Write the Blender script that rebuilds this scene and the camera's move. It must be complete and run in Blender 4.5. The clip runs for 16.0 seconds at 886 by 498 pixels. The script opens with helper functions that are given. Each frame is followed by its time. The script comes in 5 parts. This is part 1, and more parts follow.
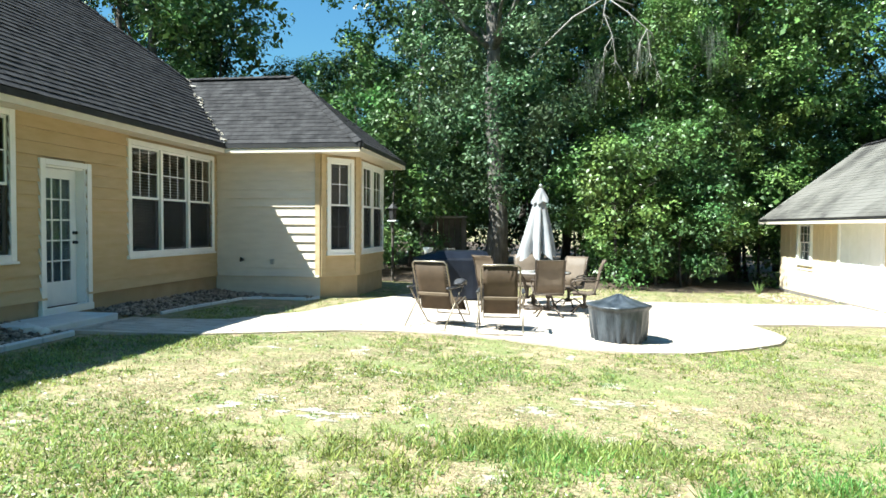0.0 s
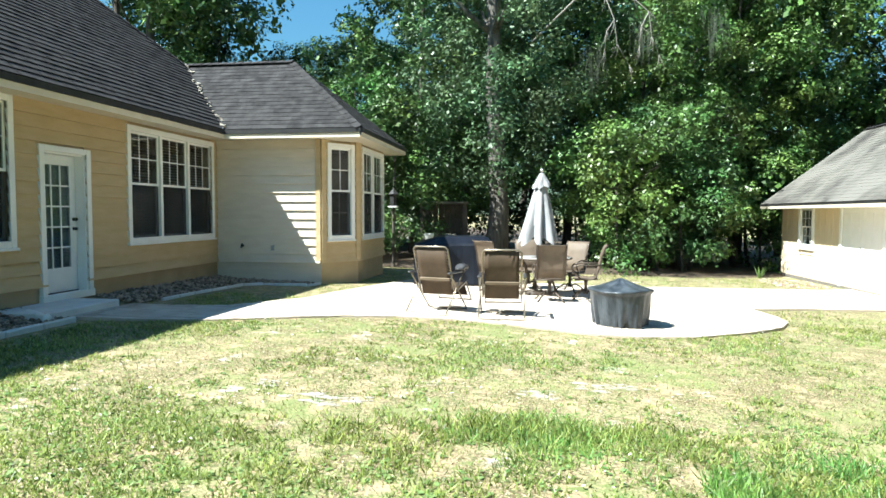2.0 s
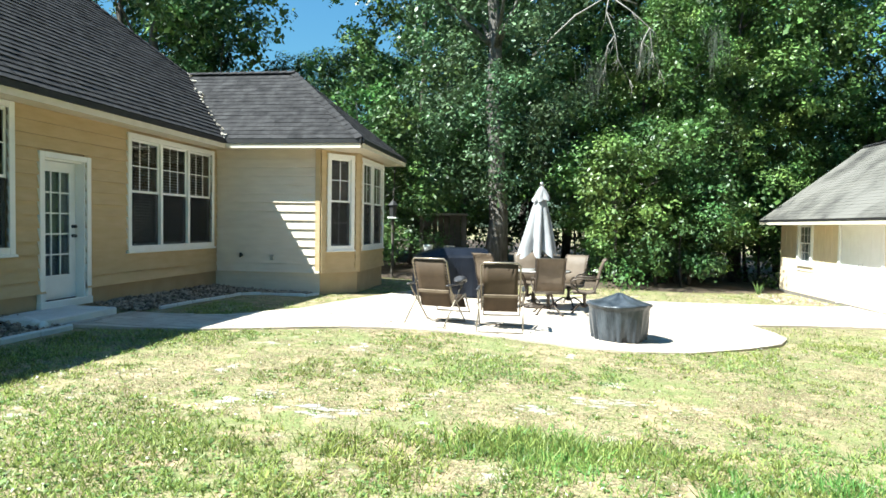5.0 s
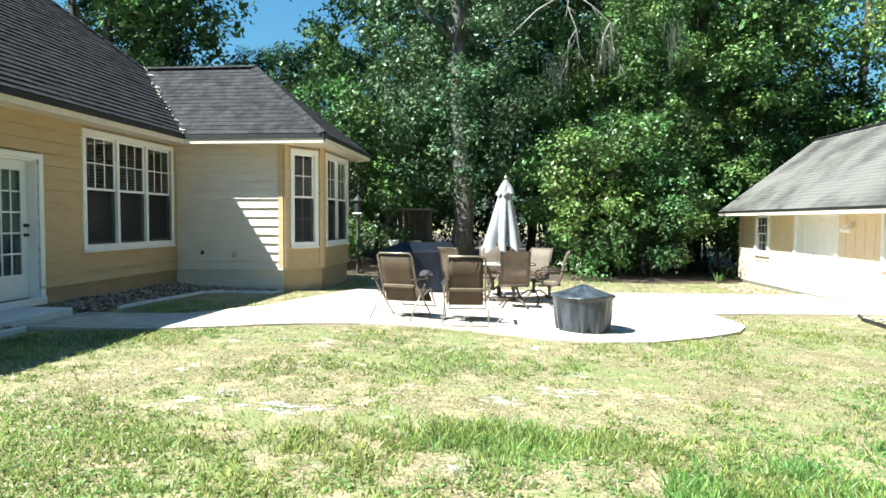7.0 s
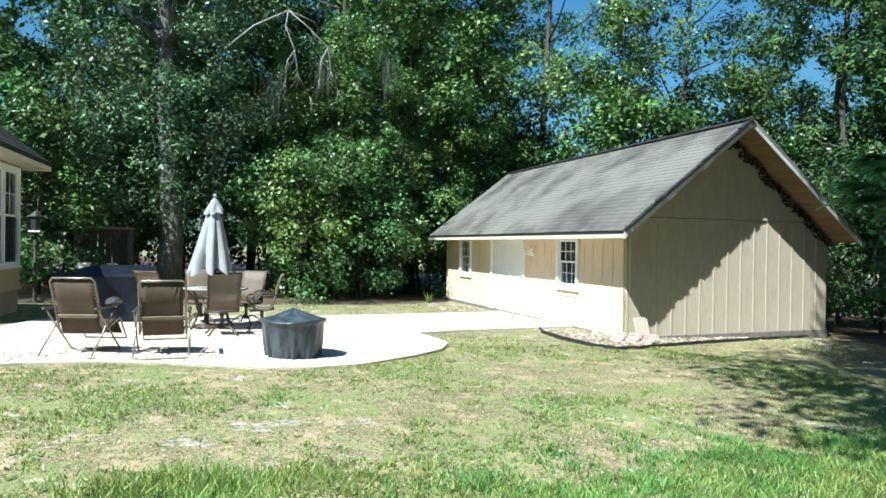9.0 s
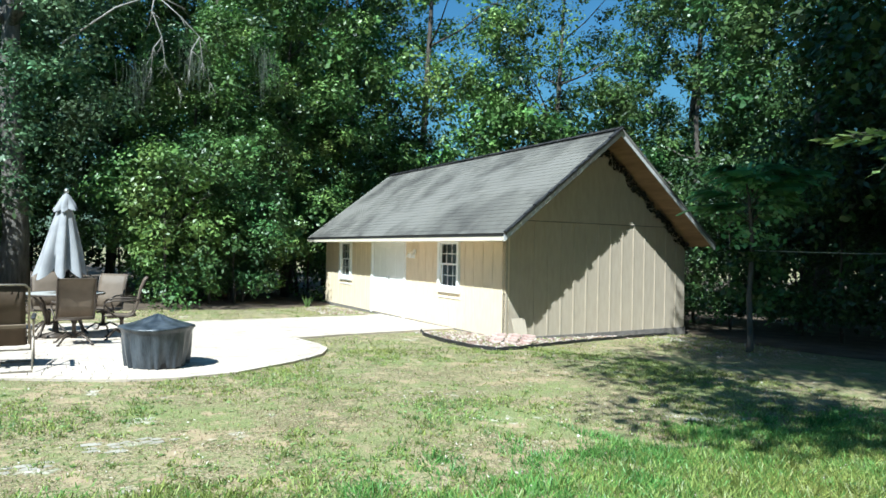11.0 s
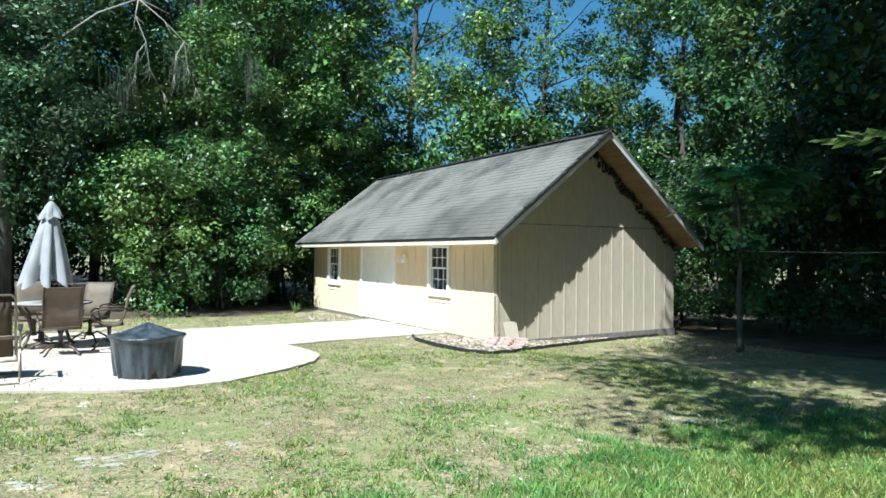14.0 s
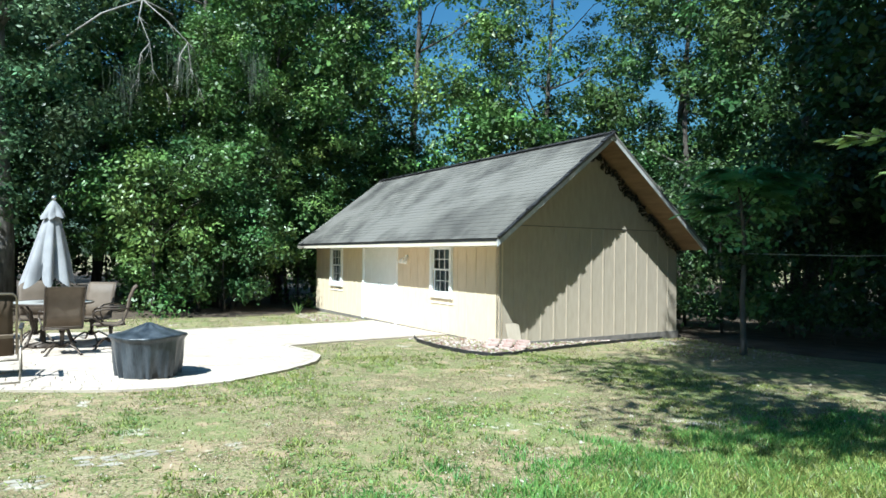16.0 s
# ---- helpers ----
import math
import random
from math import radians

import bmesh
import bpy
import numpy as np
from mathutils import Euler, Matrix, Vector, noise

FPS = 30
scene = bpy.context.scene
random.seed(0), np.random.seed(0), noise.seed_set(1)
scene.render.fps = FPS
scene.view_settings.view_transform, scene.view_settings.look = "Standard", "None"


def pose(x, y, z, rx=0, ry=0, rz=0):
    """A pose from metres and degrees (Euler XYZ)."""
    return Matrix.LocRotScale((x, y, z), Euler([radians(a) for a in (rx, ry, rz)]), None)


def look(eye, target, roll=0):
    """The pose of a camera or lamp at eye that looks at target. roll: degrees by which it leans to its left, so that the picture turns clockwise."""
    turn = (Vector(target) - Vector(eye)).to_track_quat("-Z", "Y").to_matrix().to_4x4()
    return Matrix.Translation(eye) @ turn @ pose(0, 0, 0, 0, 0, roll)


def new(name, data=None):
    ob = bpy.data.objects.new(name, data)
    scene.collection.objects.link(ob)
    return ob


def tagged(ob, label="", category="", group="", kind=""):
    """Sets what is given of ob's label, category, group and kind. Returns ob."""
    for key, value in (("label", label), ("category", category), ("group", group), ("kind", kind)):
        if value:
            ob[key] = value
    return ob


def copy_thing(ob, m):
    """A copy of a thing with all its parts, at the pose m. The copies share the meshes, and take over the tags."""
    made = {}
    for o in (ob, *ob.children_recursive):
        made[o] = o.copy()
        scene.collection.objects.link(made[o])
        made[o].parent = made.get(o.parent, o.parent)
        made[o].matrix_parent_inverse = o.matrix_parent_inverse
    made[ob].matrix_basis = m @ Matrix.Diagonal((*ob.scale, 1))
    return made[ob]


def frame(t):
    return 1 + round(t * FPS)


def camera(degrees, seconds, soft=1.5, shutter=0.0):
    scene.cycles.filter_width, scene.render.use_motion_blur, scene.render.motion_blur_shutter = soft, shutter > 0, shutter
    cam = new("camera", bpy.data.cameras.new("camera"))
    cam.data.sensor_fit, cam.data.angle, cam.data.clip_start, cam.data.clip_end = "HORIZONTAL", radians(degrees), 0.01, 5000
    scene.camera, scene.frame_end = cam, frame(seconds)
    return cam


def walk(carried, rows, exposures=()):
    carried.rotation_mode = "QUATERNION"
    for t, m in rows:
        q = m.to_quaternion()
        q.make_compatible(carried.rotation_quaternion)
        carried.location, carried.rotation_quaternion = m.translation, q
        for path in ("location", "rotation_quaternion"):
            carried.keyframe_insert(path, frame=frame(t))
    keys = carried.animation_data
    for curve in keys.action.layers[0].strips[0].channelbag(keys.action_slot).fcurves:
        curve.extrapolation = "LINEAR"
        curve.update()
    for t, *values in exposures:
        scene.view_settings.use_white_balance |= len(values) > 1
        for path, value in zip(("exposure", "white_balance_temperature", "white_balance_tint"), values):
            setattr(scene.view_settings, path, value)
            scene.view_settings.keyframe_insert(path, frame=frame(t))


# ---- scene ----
cam = camera(68.1, 16.0, soft=1.6)
PATH = [
    (0.0, pose(-0.000, -0.000, 1.438, 88.11, -0.38, 8.62)),
    (0.5, pose(0.007, 0.004, 1.435, 87.75, -0.26, 8.98)),
    (1.0, pose(-0.003, 0.015, 1.428, 87.40, 0.18, 9.07)),
    (1.5, pose(-0.003, 0.023, 1.419, 86.90, -0.18, 8.80)),
    (2.0, pose(-0.011, 0.026, 1.416, 86.93, -0.16, 8.67)),
    (2.5, pose(0.000, 0.028, 1.424, 87.07, -0.46, 8.42)),
    (3.0, pose(-0.016, 0.033, 1.426, 87.01, -0.37, 9.02)),
    (3.5, pose(-0.007, 0.038, 1.423, 87.98, -0.49, 8.94)),
    (4.0, pose(-0.016, 0.021, 1.429, 88.23, -1.01, 8.60)),
    (6.5, pose(-0.010, 0.049, 1.419, 87.35, -0.43, 8.25)),
    (7.0, pose(0.013, 0.047, 1.407, 87.55, -0.22, 5.68)),
    (7.5, pose(0.057, 0.057, 1.417, 88.03, 0.06, -0.18)),
    (8.0, pose(0.129, 0.063, 1.414, 87.97, -0.29, -7.05)),
    (8.5, pose(0.206, 0.130, 1.405, 87.99, -0.16, -13.26)),
    (9.0, pose(0.249, 0.268, 1.406, 89.71, -0.80, -17.93)),
    (9.5, pose(0.311, 0.318, 1.395, 89.96, -1.35, -21.62)),
    (10.0, pose(0.313, 0.360, 1.395, 89.81, -1.44, -24.87)),
    (12.5, pose(0.234, 0.569, 1.359, 90.37, -0.69, -29.66)),
    (13.0, pose(0.223, 0.559, 1.370, 90.18, -0.58, -29.80)),
    (13.5, pose(0.235, 0.565, 1.386, 90.19, -0.40, -29.99)),
    (14.0, pose(0.227, 0.565, 1.392, 90.47, -0.37, -29.65)),
    (14.5, pose(0.235, 0.576, 1.385, 90.70, -0.45, -29.51)),
    (15.0, pose(0.230, 0.570, 1.399, 90.57, -0.57, -29.43)),
    (15.5, pose(0.231, 0.562, 1.394, 90.41, -0.53, -29.53)),
    (16.0, pose(0.248, 0.585, 1.375, 90.66, -0.62, -29.42)),
]
EXPOSE = [(0.0, 1.26, 5900, 2), (7.0, 1.22, 5850, 2), (8.0, 1.08, 5750, 1), (9.0, 0.78, 5500, 1), (12.5, 0.62, 5400, 1), (16.0, 0.62, 5400, 1)]
walk(cam, PATH, EXPOSE)

# ---- light ----
SUN = Vector((-1.28, -0.96, 2.0)).normalized()
sun = new("sun", bpy.data.lights.new("sun", "SUN"))
sun.data.energy, sun.data.angle, sun.data.color = 6.8, radians(0.53), (1.0, 0.95, 0.87)
sun.matrix_basis = look((-30, -20, 45), Vector((-30, -20, 45)) - SUN)
world = bpy.data.worlds.new("sky")
scene.world = world
world.use_nodes = True
wn = world.node_tree.nodes
sky = wn.new("ShaderNodeTexSky")
sky.sky_type, sky.sun_disc = "NISHITA", False
sky.air_density, sky.dust_density, sky.ozone_density = 1.9, 0.5, 0.8
sky.sun_elevation = math.asin(SUN.z)
sky.sun_rotation = math.atan2(SUN.x, SUN.y)
tint = wn.new("ShaderNodeMix")
tint.data_type, tint.blend_type = "RGBA", "MULTIPLY"
tint.inputs[0].default_value, tint.inputs[7].default_value = 1.0, (0.68, 1.22, 1.7, 1)
world.node_tree.links.new(sky.outputs[0], tint.inputs[6])
world.node_tree.links.new(tint.outputs[2], wn["Background"].inputs[0])
wn["Background"].inputs[1].default_value = 0.038


# ---- materials ----
def surface(name, dark, light, rough=0.8, scale=6.0, fine=60.0, bump=0.2, metal=0.0, dist=0.01, piece=0.0, island=False,
            stretch=(1, 1, 1), spec=0.4, spots=None):
    """A two-scale noise material between two colours, with relief; piece: how much single pieces differ."""
    m = bpy.data.materials.new(name)
    m.use_nodes = True
    n, l = m.node_tree.nodes, m.node_tree.links
    b = n["Principled BSDF"]
    co = n.new("ShaderNodeTexCoord")
    mp = n.new("ShaderNodeMapping")
    mp.inputs["Scale"].default_value = stretch
    l.new(co.outputs["Object"], mp.inputs[0])
    a, f = n.new("ShaderNodeTexNoise"), n.new("ShaderNodeTexNoise")
    for t, sc, de in ((a, scale, 4), (f, fine, 3)):
        t.inputs["Scale"].default_value, t.inputs["Detail"].default_value = sc, de
        l.new(mp.outputs[0], t.inputs["Vector"])
    mix = n.new("ShaderNodeMath")
    mix.operation = "MULTIPLY_ADD"
    l.new(f.outputs[0], mix.inputs[0])
    mix.inputs[1].default_value = 0.45
    l.new(a.outputs[0], mix.inputs[2])
    out = mix.outputs[0]
    if piece:
        rnd = n.new("ShaderNodeNewGeometry") if island else n.new("ShaderNodeObjectInfo")
        ad = n.new("ShaderNodeMath")
        ad.operation = "MULTIPLY_ADD"
        l.new(rnd.outputs["Random Per Island" if island else "Random"], ad.inputs[0])
        ad.inputs[1].default_value = piece
        l.new(out, ad.inputs[2])
        sub = n.new("ShaderNodeMath")
        sub.operation = "SUBTRACT"
        l.new(ad.outputs[0], sub.inputs[0])
        sub.inputs[1].default_value = piece / 2
        out = sub.outputs[0]
    r = n.new("ShaderNodeValToRGB")
    r.color_ramp.elements[0].position, r.color_ramp.elements[1].position = 0.45, 1.0
    r.color_ramp.elements[0].color, r.color_ramp.elements[1].color = (*dark, 1), (*light, 1)
    l.new(out, r.inputs[0])
    col = r.outputs[0]
    if spots:
        s = n.new("ShaderNodeTexNoise")
        s.inputs["Scale"].default_value, s.inputs["Detail"].default_value = spots[1], 5
        l.new(co.outputs["Object"], s.inputs["Vector"])
        sr = n.new("ShaderNodeValToRGB")
        sr.color_ramp.elements[0].position, sr.color_ramp.elements[1].position = spots[2], spots[2] + 0.12
        l.new(s.outputs[0], sr.inputs[0])
        mx = n.new("ShaderNodeMix")
        mx.data_type = "RGBA"
        l.new(sr.outputs[0], mx.inputs[0])
        l.new(col, mx.inputs[6])
        mx.inputs[7].default_value = (*spots[0], 1)
        col = mx.outputs[2]
    l.new(col, b.inputs["Base Color"])
    b.inputs["Roughness"].default_value, b.inputs["Metallic"].default_value = rough, metal
    b.inputs["Specular IOR Level"].default_value = spec
    if bump:
        bp = n.new("ShaderNodeBump")
        bp.inputs["Strength"].default_value, bp.inputs["Distance"].default_value = bump, dist
        l.new(mix.outputs[0], bp.inputs["Height"])
        l.new(bp.outputs[0], b.inputs["Normal"])
    return m


def leaf_material(name, dark, light, through_part=0.13, clump=0.75, gloss=0.4, bend=0.42, hues=(0.475, 0.55), single=0.3):
    """Leaves that differ one by one, by plant and by spray; few are pale, most are deep, which in crowns stands in for
    shaded gaps.
    """
    m = bpy.data.materials.new(name)
    m.use_nodes = True
    n, l = m.node_tree.nodes, m.node_tree.links
    b = n["Principled BSDF"]
    g = n.new("ShaderNodeNewGeometry")
    o = n.new("ShaderNodeObjectInfo")

    def add(socket, factor, rest):
        a = n.new("ShaderNodeMath")
        a.operation = "MULTIPLY_ADD"
        l.new(socket, a.inputs[0])
        a.inputs[1].default_value = factor
        if rest is None:
            a.inputs[2].default_value = 0.0
        else:
            l.new(rest, a.inputs[2])
        return a.outputs[0]

    def cloud(scale, offset):
        mp = n.new("ShaderNodeMapping")
        mp.inputs["Location"].default_value = (offset, offset * 0.7, offset * 1.3)
        l.new(g.outputs["Position"], mp.inputs[0])
        t = n.new("ShaderNodeTexNoise")
        t.inputs["Scale"].default_value, t.inputs["Detail"].default_value = scale, 3
        l.new(mp.outputs[0], t.inputs["Vector"])
        return t.outputs[0]

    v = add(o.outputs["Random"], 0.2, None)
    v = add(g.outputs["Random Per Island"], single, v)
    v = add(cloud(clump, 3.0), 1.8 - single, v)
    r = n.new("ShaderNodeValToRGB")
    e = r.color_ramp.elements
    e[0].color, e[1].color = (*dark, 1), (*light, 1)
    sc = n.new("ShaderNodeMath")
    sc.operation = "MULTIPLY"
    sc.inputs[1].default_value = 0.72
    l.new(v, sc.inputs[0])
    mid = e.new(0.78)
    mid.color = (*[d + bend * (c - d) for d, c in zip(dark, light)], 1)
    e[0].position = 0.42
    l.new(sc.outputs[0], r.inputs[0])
    h = n.new("ShaderNodeHueSaturation")
    hue = n.new("ShaderNodeMapRange")
    hue.inputs["From Min"].default_value, hue.inputs["From Max"].default_value = 0.3, 0.7
    hue.inputs["To Min"].default_value, hue.inputs["To Max"].default_value = hues
    l.new(cloud(clump * 0.6, 11.0), hue.inputs["Value"])
    l.new(hue.outputs[0], h.inputs["Hue"])
    l.new(r.outputs[0], h.inputs["Color"])
    l.new(h.outputs[0], b.inputs["Base Color"])
    b.inputs["Roughness"].default_value = 0.4
    b.inputs["Specular IOR Level"].default_value = gloss
    t = n.new("ShaderNodeBsdfTranslucent")
    l.new(h.outputs[0], t.inputs[0])
    mx = n.new("ShaderNodeMixShader")
    mx.inputs[0].default_value = through_part
    l.new(b.outputs[0], mx.inputs[1])
    l.new(t.outputs[0], mx.inputs[2])
    l.new(mx.outputs[0], n["Material Output"].inputs[0])
    return m


def lawn_material():
    m = surface("lawn", (0.115, 0.086, 0.042), (0.34, 0.27, 0.16), 0.95, 1.6, 30, 0.8, dist=0.03)
    n, l = m.node_tree.nodes, m.node_tree.links
    b = n["Principled BSDF"]
    old = b.inputs["Base Color"].links[0].from_socket
    co = n.new("ShaderNodeTexCoord")

    def blend(base, colour, scale, at, width, detail=6):
        s = n.new("ShaderNodeTexNoise")
        s.inputs["Scale"].default_value, s.inputs["Detail"].default_value = scale, detail
        s.inputs["Roughness"].default_value = 0.65
        l.new(co.outputs["Object"], s.inputs["Vector"])
        sr = n.new("ShaderNodeValToRGB")
        sr.color_ramp.elements[0].position, sr.color_ramp.elements[1].position = at, at + width
        l.new(s.outputs[0], sr.inputs[0])
        mx = n.new("ShaderNodeMix")
        mx.data_type = "RGBA"
        l.new(sr.outputs[0], mx.inputs[0])
        l.new(base, mx.inputs[6])
        mx.inputs[7].default_value = (*colour, 1)
        return mx.outputs[2]

    c = blend(old, (0.5, 0.42, 0.28), 45.0, 0.56, 0.06, 3)
    c = blend(c, (0.06, 0.08, 0.022), 28.0, 0.52, 0.07, 3)
    c = blend(c, (0.18, 0.205, 0.075), 0.8, 0.5, 0.1)
    c = blend(c, (0.37, 0.275, 0.17), 2.6, 0.53, 0.08)
    c = blend(c, (0.36, 0.35, 0.15), 70.0, 0.56, 0.06, 2)
    c = blend(c, (0.145, 0.18, 0.055), 9.0, 0.54, 0.1)
    c = blend(c, (0.52, 0.48, 0.39), 1.7, 0.62, 0.06)
    c = blend(c, (0.15, 0.095, 0.05), 38.0, 0.63, 0.05, 2)
    l.new(c, b.inputs["Base Color"])
    return m


M_LAWN = lawn_material()
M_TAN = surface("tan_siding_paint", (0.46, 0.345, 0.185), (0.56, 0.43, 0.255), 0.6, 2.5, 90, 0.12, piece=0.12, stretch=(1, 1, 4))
# same siding as the tan walls, with the paler sky-lit tone put into its colour
M_TAN_SKY = surface("skylit_tan_siding_paint", (0.63, 0.55, 0.44), (0.74, 0.66, 0.54), 0.6, 2.5, 90, 0.12, piece=0.08, stretch=(1, 1, 4))
M_TANBASE = surface("tan_foundation_paint", (0.37, 0.285, 0.17), (0.46, 0.36, 0.23), 0.8, 3, 120, 0.4)
M_TRIM = surface("white_trim_paint", (0.79, 0.79, 0.76), (0.87, 0.87, 0.85), 0.45, 4, 60, 0.05)
M_CREAM = surface("cream_fascia_paint", (0.62, 0.55, 0.43), (0.74, 0.67, 0.55), 0.5, 4, 60, 0.05)
M_SHINGLE = surface("dark_shingle", (0.018, 0.0175, 0.018), (0.064, 0.062, 0.062), 0.92, 5, 160, 0.8, dist=0.004, piece=0.2, island=True, spec=0.15)
M_SHINGLE_G = surface("weathered_shingle", (0.045, 0.043, 0.039), (0.19, 0.18, 0.155), 0.92, 0.8, 140, 0.5, dist=0.002, piece=0.12, island=True, spots=((0.165, 0.157, 0.138), 0.55, 0.48))
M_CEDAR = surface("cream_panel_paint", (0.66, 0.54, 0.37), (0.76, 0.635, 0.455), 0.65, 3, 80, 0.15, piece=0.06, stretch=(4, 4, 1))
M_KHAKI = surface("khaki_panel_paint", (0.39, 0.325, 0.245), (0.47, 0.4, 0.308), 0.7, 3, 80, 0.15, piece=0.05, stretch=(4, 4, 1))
M_PAVER = surface("pale_paver", (0.46, 0.38, 0.3), (0.62, 0.54, 0.45), 0.9, 3, 90, 0.4, dist=0.004, piece=0.3)
M_PAVERS = surface("pale_paver_joined", (0.46, 0.38, 0.3), (0.62, 0.54, 0.45), 0.9, 3, 90, 0.4, dist=0.004, piece=0.3, island=True)
M_SAND = surface("joint_sand", (0.38, 0.32, 0.25), (0.5, 0.43, 0.35), 0.95, 8, 90, 0.3)
M_BARK = surface("bark", (0.04, 0.034, 0.028), (0.15, 0.13, 0.11), 0.95, 3, 22, 1.0, dist=0.05, stretch=(4, 4, 0.7))
# near-black low ends paint the shade of crown gaps into leaf clumps
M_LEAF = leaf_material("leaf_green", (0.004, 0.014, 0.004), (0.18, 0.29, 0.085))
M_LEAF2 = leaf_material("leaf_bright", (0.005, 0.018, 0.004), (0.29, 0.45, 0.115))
# near-black, so that the unlit rooms' darkness is put into their surfaces
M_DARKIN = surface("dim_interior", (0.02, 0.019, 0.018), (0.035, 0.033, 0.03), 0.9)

M_DOOR = surface("door_paint", (0.74, 0.76, 0.77), (0.84, 0.85, 0.85), 0.4, 4, 60, 0.03)
M_BLACK = surface("black_plastic", (0.012, 0.012, 0.013), (0.035, 0.034, 0.033), 0.55, 8, 80, 0.1)
M_BLIND = surface("blind_slat", (0.07, 0.065, 0.06), (0.12, 0.11, 0.1), 0.6)
M_STEEL = surface("dull_steel", (0.35, 0.35, 0.34), (0.55, 0.55, 0.54), 0.4, 10, 90, 0.05, metal=0.8)
M_LITTER = surface("dry_leaf_litter", (0.4, 0.34, 0.26), (0.62, 0.58, 0.5), 0.9, piece=0.4, island=True)
M_PLINTH = surface("grey_plinth", (0.1, 0.09, 0.08), (0.22, 0.2, 0.18), 0.9, 6, 50, 0.5)
M_SOFFIT = surface("brown_plywood", (0.16, 0.1, 0.055), (0.28, 0.18, 0.1), 0.8, 2, 40, 0.2, stretch=(6, 1, 1))
M_RAKE = surface("weathered_rake_paint", (0.34, 0.34, 0.34), (0.58, 0.57, 0.55), 0.7, 3, 40, 0.3)
M_CONC = surface("pale_concrete", (0.58, 0.58, 0.56), (0.76, 0.76, 0.73), 0.9, 4, 70, 0.3, piece=0.15)
M_GRAVEL = surface("river_stone", (0.11, 0.08, 0.055), (0.42, 0.33, 0.25), 0.8, 3, 60, 0.2, piece=0.8, island=True)
M_GRAVEL2 = surface("brick_chips", (0.22, 0.13, 0.1), (0.5, 0.44, 0.38), 0.85, 3, 60, 0.2, piece=0.8, island=True)
M_BRICK = surface("faded_brick", (0.4, 0.26, 0.22), (0.6, 0.48, 0.42), 0.9, 5, 60, 0.4, piece=0.4)
M_FRAME = surface("champagne_tube", (0.24, 0.205, 0.155), (0.36, 0.31, 0.24), 0.35, 8, 60, 0.03, metal=0.6)
M_SLING = surface("brown_mesh_sling", (0.045, 0.029, 0.016), (0.085, 0.056, 0.033), 0.75, 5, 260, 0.3, dist=0.002)
M_SLING2 = surface("tan_mesh_sling", (0.1, 0.074, 0.05), (0.175, 0.135, 0.097), 0.6, 5, 260, 0.3, dist=0.002)
M_STRAP = surface("tan_strap", (0.14, 0.105, 0.07), (0.22, 0.17, 0.12), 0.7)
M_ARM = surface("dark_arm_plastic", (0.03, 0.03, 0.032), (0.07, 0.068, 0.07), 0.45, 8, 80, 0.05)
M_BRONZE = surface("bronze_paint", (0.05, 0.038, 0.03), (0.1, 0.078, 0.06), 0.45, 8, 80, 0.08, metal=0.3)
M_TABLETOP = surface("frosted_top", (0.5, 0.5, 0.47), (0.6, 0.6, 0.57), 0.25, 6, 50, 0.02)
M_CANOPY = surface("grey_canvas", (0.24, 0.24, 0.245), (0.36, 0.36, 0.365), 0.85, 4, 160, 0.15, dist=0.003)
M_VINYL = surface("faded_black_vinyl", (0.006, 0.010, 0.015), (0.085, 0.1, 0.115), 0.36, 3.2, 30, 0.2, stretch=(3, 3, 0.35))
M_COVER = surface("black_cover_cloth", (0.005, 0.006, 0.010), (0.014, 0.018, 0.028), 0.42, 3, 60, 0.2, spec=0.22)
M_MOSS = surface("grey_moss", (0.05, 0.06, 0.045), (0.1, 0.12, 0.085), 0.95, piece=0.4, island=True)
M_DEAD = surface("bleached_wood", (0.17, 0.16, 0.14), (0.36, 0.335, 0.3), 0.9, 4, 40, 0.4)
M_GREY = surface("weathered_wood", (0.05, 0.045, 0.04), (0.14, 0.12, 0.1), 0.9, 3, 40, 0.4)
M_GRASS = leaf_material("grass_green", (0.1, 0.14, 0.03), (0.42, 0.52, 0.15), 0.45, clump=1.5, bend=0.5, hues=(0.47, 0.51), single=1.0)
M_LUSH = leaf_material("lush_grass", (0.055, 0.15, 0.03), (0.27, 0.52, 0.13), 0.45, clump=1.5, bend=0.55, hues=(0.475, 0.515), single=0.75)
M_WEED = leaf_material("weed_leaf", (0.1, 0.18, 0.05), (0.32, 0.46, 0.17), 0.3, clump=1.5, bend=0.5, hues=(0.47, 0.51), single=1.0)
M_STRAW = leaf_material("grass_straw", (0.2, 0.15, 0.07), (0.46, 0.38, 0.22), 0.4, clump=1.5, bend=0.5, hues=(0.47, 0.51), single=1.0)
M_SHADE = surface("grey_blind", (0.32, 0.36, 0.37), (0.44, 0.48, 0.49), 0.8, 3, 60, 0.1)
M_SANDY = surface("bare_sand", (0.26, 0.235, 0.18), (0.42, 0.39, 0.32), 0.95, 6, 60, 0.6)
# dark end again stands for shaded gaps in the crown
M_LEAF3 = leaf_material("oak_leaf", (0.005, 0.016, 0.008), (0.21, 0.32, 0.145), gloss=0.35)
M_OAK = surface("pale_bark", (0.05, 0.046, 0.04), (0.23, 0.21, 0.185), 0.95, 3, 22, 1.0, dist=0.04, stretch=(4, 4, 0.7))
M_LEAFLITTER = surface("leaf_litter", (0.04, 0.03, 0.02), (0.15, 0.11, 0.075), 0.95, 2, 25, 1.0, dist=0.05)
M_DRYVINE = surface("dry_vine_leaf", (0.012, 0.012, 0.008), (0.04, 0.035, 0.022), 0.9, piece=0.3, island=True)
